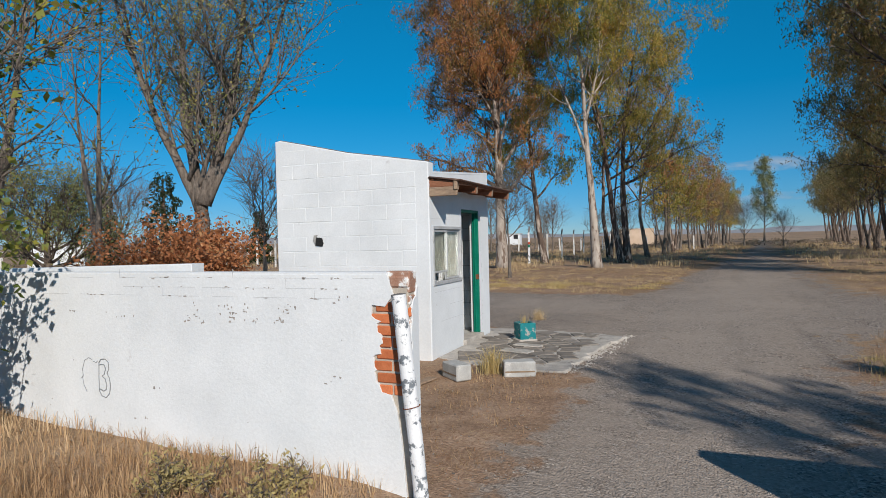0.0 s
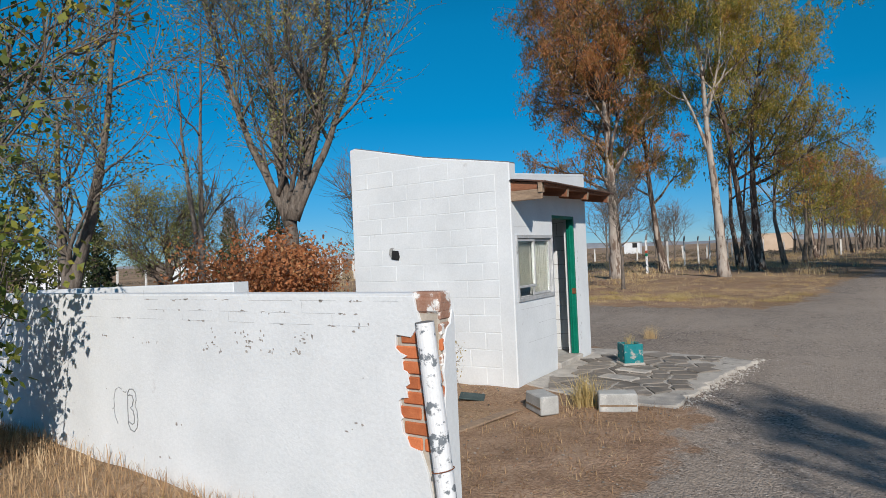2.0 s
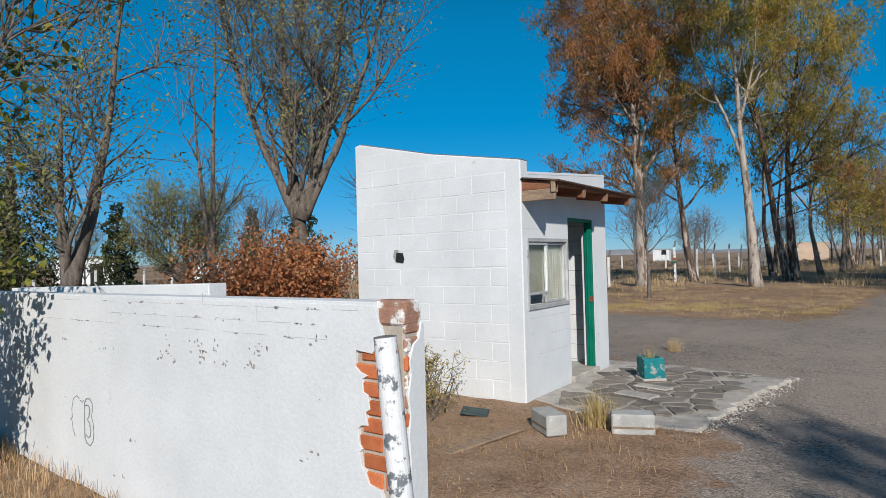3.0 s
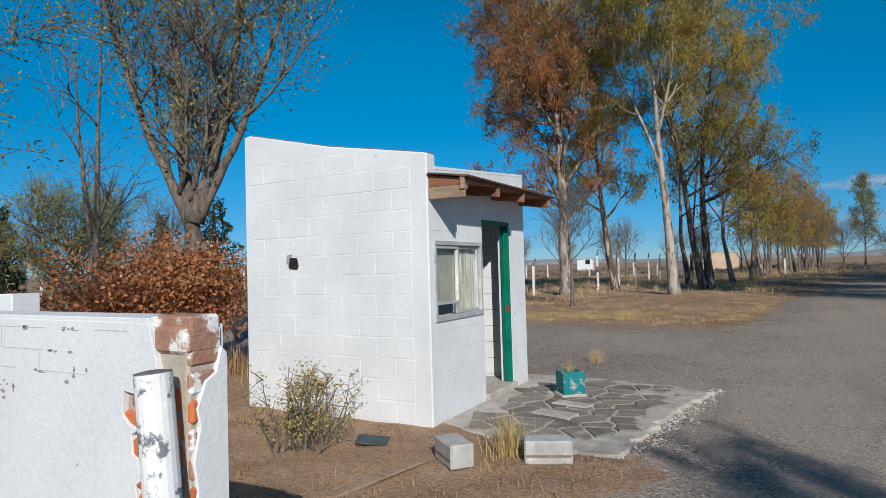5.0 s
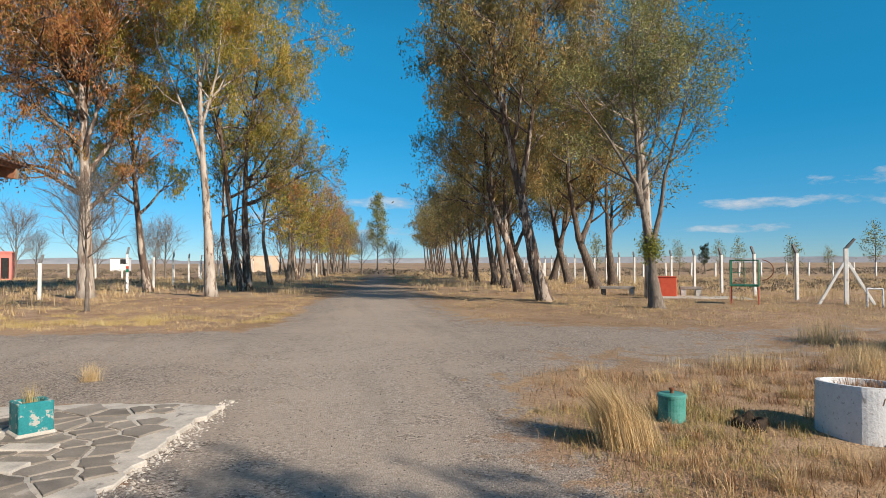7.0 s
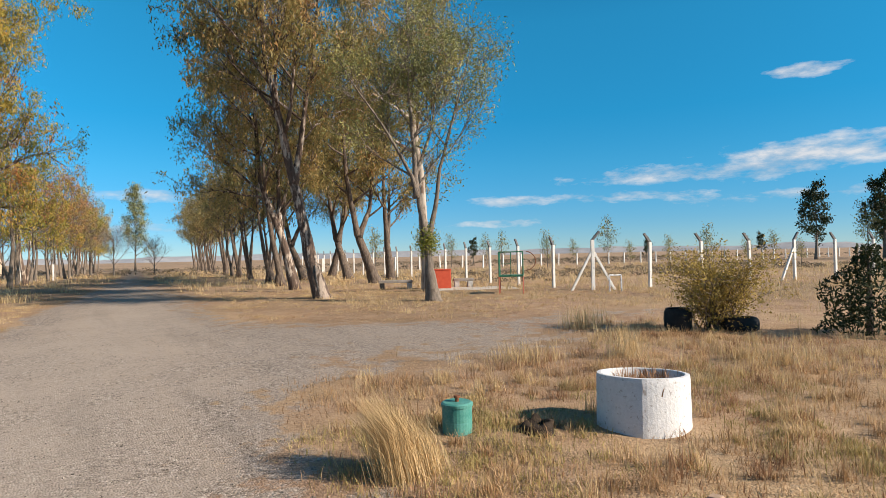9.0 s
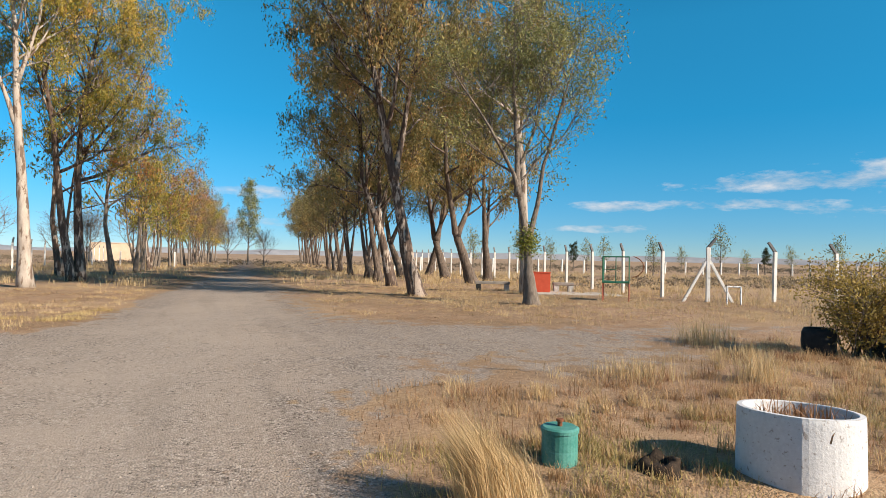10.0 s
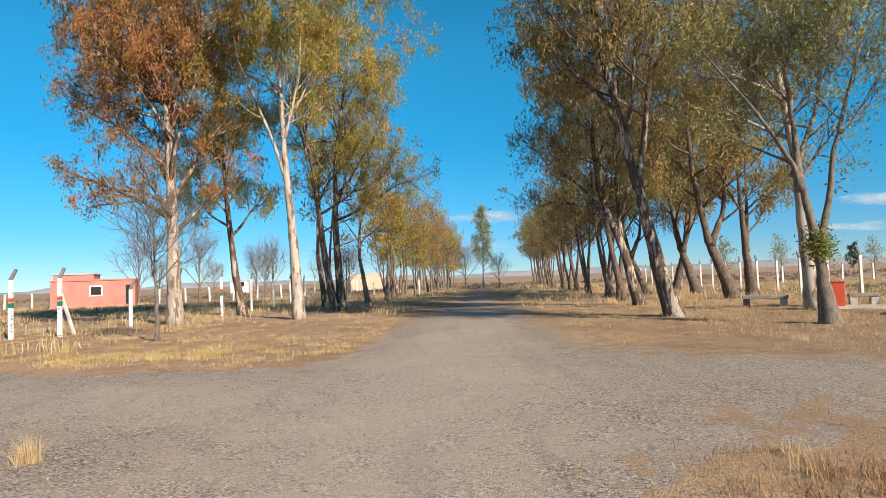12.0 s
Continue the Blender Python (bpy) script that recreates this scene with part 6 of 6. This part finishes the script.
r = np.random.default_rng(99)
band = np.stack([r.uniform(-9, -0.6, 38), 19.6 + np.abs(r.normal(0, 1.5, 38))], 1)
band = free(band, 0.35)
verge = np.concatenate([np.stack([x + r.normal(0, q, 300), y + r.normal(0, q * 0.7, 300)], 1) for (x, y), q in zip(band, r.uniform(0.10, 0.28, len(band)))])
clumps = free(np.stack([r.uniform(2.0, 11, 460), r.uniform(4.6, 14.5, 460)], 1), 0.5)
for k, (mat, tall, label) in enumerate(((STRAW, 0.15, "clumps of dry straw grass"), (STRAW_PALE, 0.21, "pale golden clumps of grass in the field"), (DRY_WEED, 0.16, "brown clumps of dead weeds"), (STRAW, 0.13, "low clumps of dry grass"))):
    own = clumps[k::4]
    tufts = np.concatenate([np.stack([x + r.normal(0, q, 85), y + r.normal(0, q, 85)], 1) for (x, y), q in zip(own, r.uniform(0.03, 0.11, len(own)))])
    blades("grass_clumps", free(tufts, 0.6), tall, mat, label, 210 + k, 0.9, 0.0023)
blades("tussock_grass", verge, 0.12, STRAW_GOLD, "golden tussocks along the edge of the track", 201, 1.4, 0.0024)
tussocks("tussock_grass", [(2.60, 8.72, 0.62, 0.07), (2.52, 8.5, 0.55, 0.07), (2.70, 8.55, 0.48, 0.08)], STRAW_PALE, "tall pale-gold grass tussock leaning in the wind", 300, 620, 0.0017, 0.2, (-0.34, 0.10))
tussocks("tussock_grass", [(-2.06, 7.58, 0.34, 0.07)], STRAW_GOLD, "golden grass tuft between the concrete blocks", 310, 420, 0.0022, 0.5)
tussocks("tussock_grass", [(7.3, 10.8, 0.45, 0.13), (9.3, 13.6, 0.5, 0.2), (6.0, 11.4, 0.3, 0.25), (8.2, 9.4, 0.4, 0.3)], STRAW_PALE, "pale golden grass tussock", 320, 420, 0.0024, 0.45)
tussocks("tussock_grass", [(-2.68, 12.5, 0.26, 0.05)], STRAW_PALE, "lone pale tussock on the gravel", 325, 420, 0.0013, 0.9)
tussocks("tussock_grass", [(-8.2, 8.9, 0.55, 0.14), (-7.6, 9.6, 0.5, 0.16), (-7.2, 8.3, 0.45, 0.13), (-6.6, 9.4, 0.4, 0.15), (-8.9, 8.4, 0.5, 0.15), (-6.4, 8.0, 0.35, 0.12), (-7.9, 7.7, 0.4, 0.14)], STRAW, "dry straw tussock behind the booth", 340, 260, 0.0045, 0.5)
tussocks("dry_weeds", [(4.79, 8.43, 0.14, 0.13)], DRY_WEED, "dead weeds growing in the concrete ring", 330, 260, 0.004, 0.8)
for ob in [o for o in scene.objects if o.name.startswith("dry_weeds") and o.get("label", "").endswith("ring")]:
    ob.location.z = 0.35


# ---- loose stones on the gravel ----
def pebbles(name, xy, lo, hi, material, label, seed):
    r = np.random.default_rng(seed)
    n = len(xy)
    size = lo + (hi - lo) * r.random(n) ** 3
    base = np.array([(1, 0, 0), (0, 1, 0), (-1, 0, 0), (0, -1, 0), (0, 0, 0.8), (0, 0, -0.5)])
    tri = np.array([(0, 1, 4), (1, 2, 4), (2, 3, 4), (3, 0, 4), (1, 0, 5), (2, 1, 5), (3, 2, 5), (0, 3, 5)])
    v = base[None] * size[:, None, None] * r.uniform(0.55, 1.25, (n, 6, 1))
    g = r.uniform(0, 6.283, n)
    c, q = np.cos(g)[:, None], np.sin(g)[:, None]
    v = np.stack([v[:, :, 0] * c - v[:, :, 1] * q, v[:, :, 0] * q + v[:, :, 1] * c, v[:, :, 2]], 2)
    z = height_at(xy[:, 0], xy[:, 1]) + 0.005
    v += np.stack([xy[:, 0], xy[:, 1], z + size * 0.15], 1)[:, None]
    f = (tri[None] + 6 * np.arange(n)[:, None, None]).reshape(-1, 3)
    me = bpy.data.meshes.new(name)
    me.from_pydata(v.reshape(-1, 3).tolist(), [], f.tolist())
    me.materials.append(material)
    return tagged(new(name, me), label, "gravel", kind="stuff")


PEBBLE, pn, pb, pp = shader("loose_stone", 0.9)
shade = ramp(pn, pn.nodes.new("ShaderNodeNewGeometry").outputs["Random Per Island"], [(0.0, (0.10, 0.085, 0.075)), (0.5, (0.23, 0.20, 0.17)), (0.85, (0.30, 0.26, 0.22)), (1.0, (0.37, 0.33, 0.285))])
link(pn, shade, pb.inputs["Base Color"])
r = np.random.default_rng(5)
spots = np.stack([r.uniform(-3.5, 6.5, 26000), 4.5 + 15 * r.random(26000) ** 1.4], 1)
spots = spots[gravel_at(spots[:, 0], spots[:, 1]) > 0.35]
spots = spots[~((spots[:, 0] < -0.95) & (spots[:, 1] < 10.9) & (spots[:, 1] > 7.6))]
pebbles("gravel_stones", spots, 0.003, 0.013, PEBBLE, "loose stones lying on the gravel", 6)
spots = np.stack([r.uniform(-6.5, 0, 2500), r.uniform(0.5, 8, 2500)], 1)
pebbles("gravel_stones", free(spots, 0.9), 0.004, 0.018, PEBBLE, "small stones in the dry soil", 7)
along = r.uniform(7.8, 11.0, 900)
spots = np.stack([-1.22 + 0.14 * (along - 8.0) + np.abs(r.normal(0, 0.10, 900)) - 0.06, along], 1)
pebbles("gravel_stones", spots, 0.005, 0.024, PALE_CEMENT, "crumbled pale cement along the edge of the patio", 8)
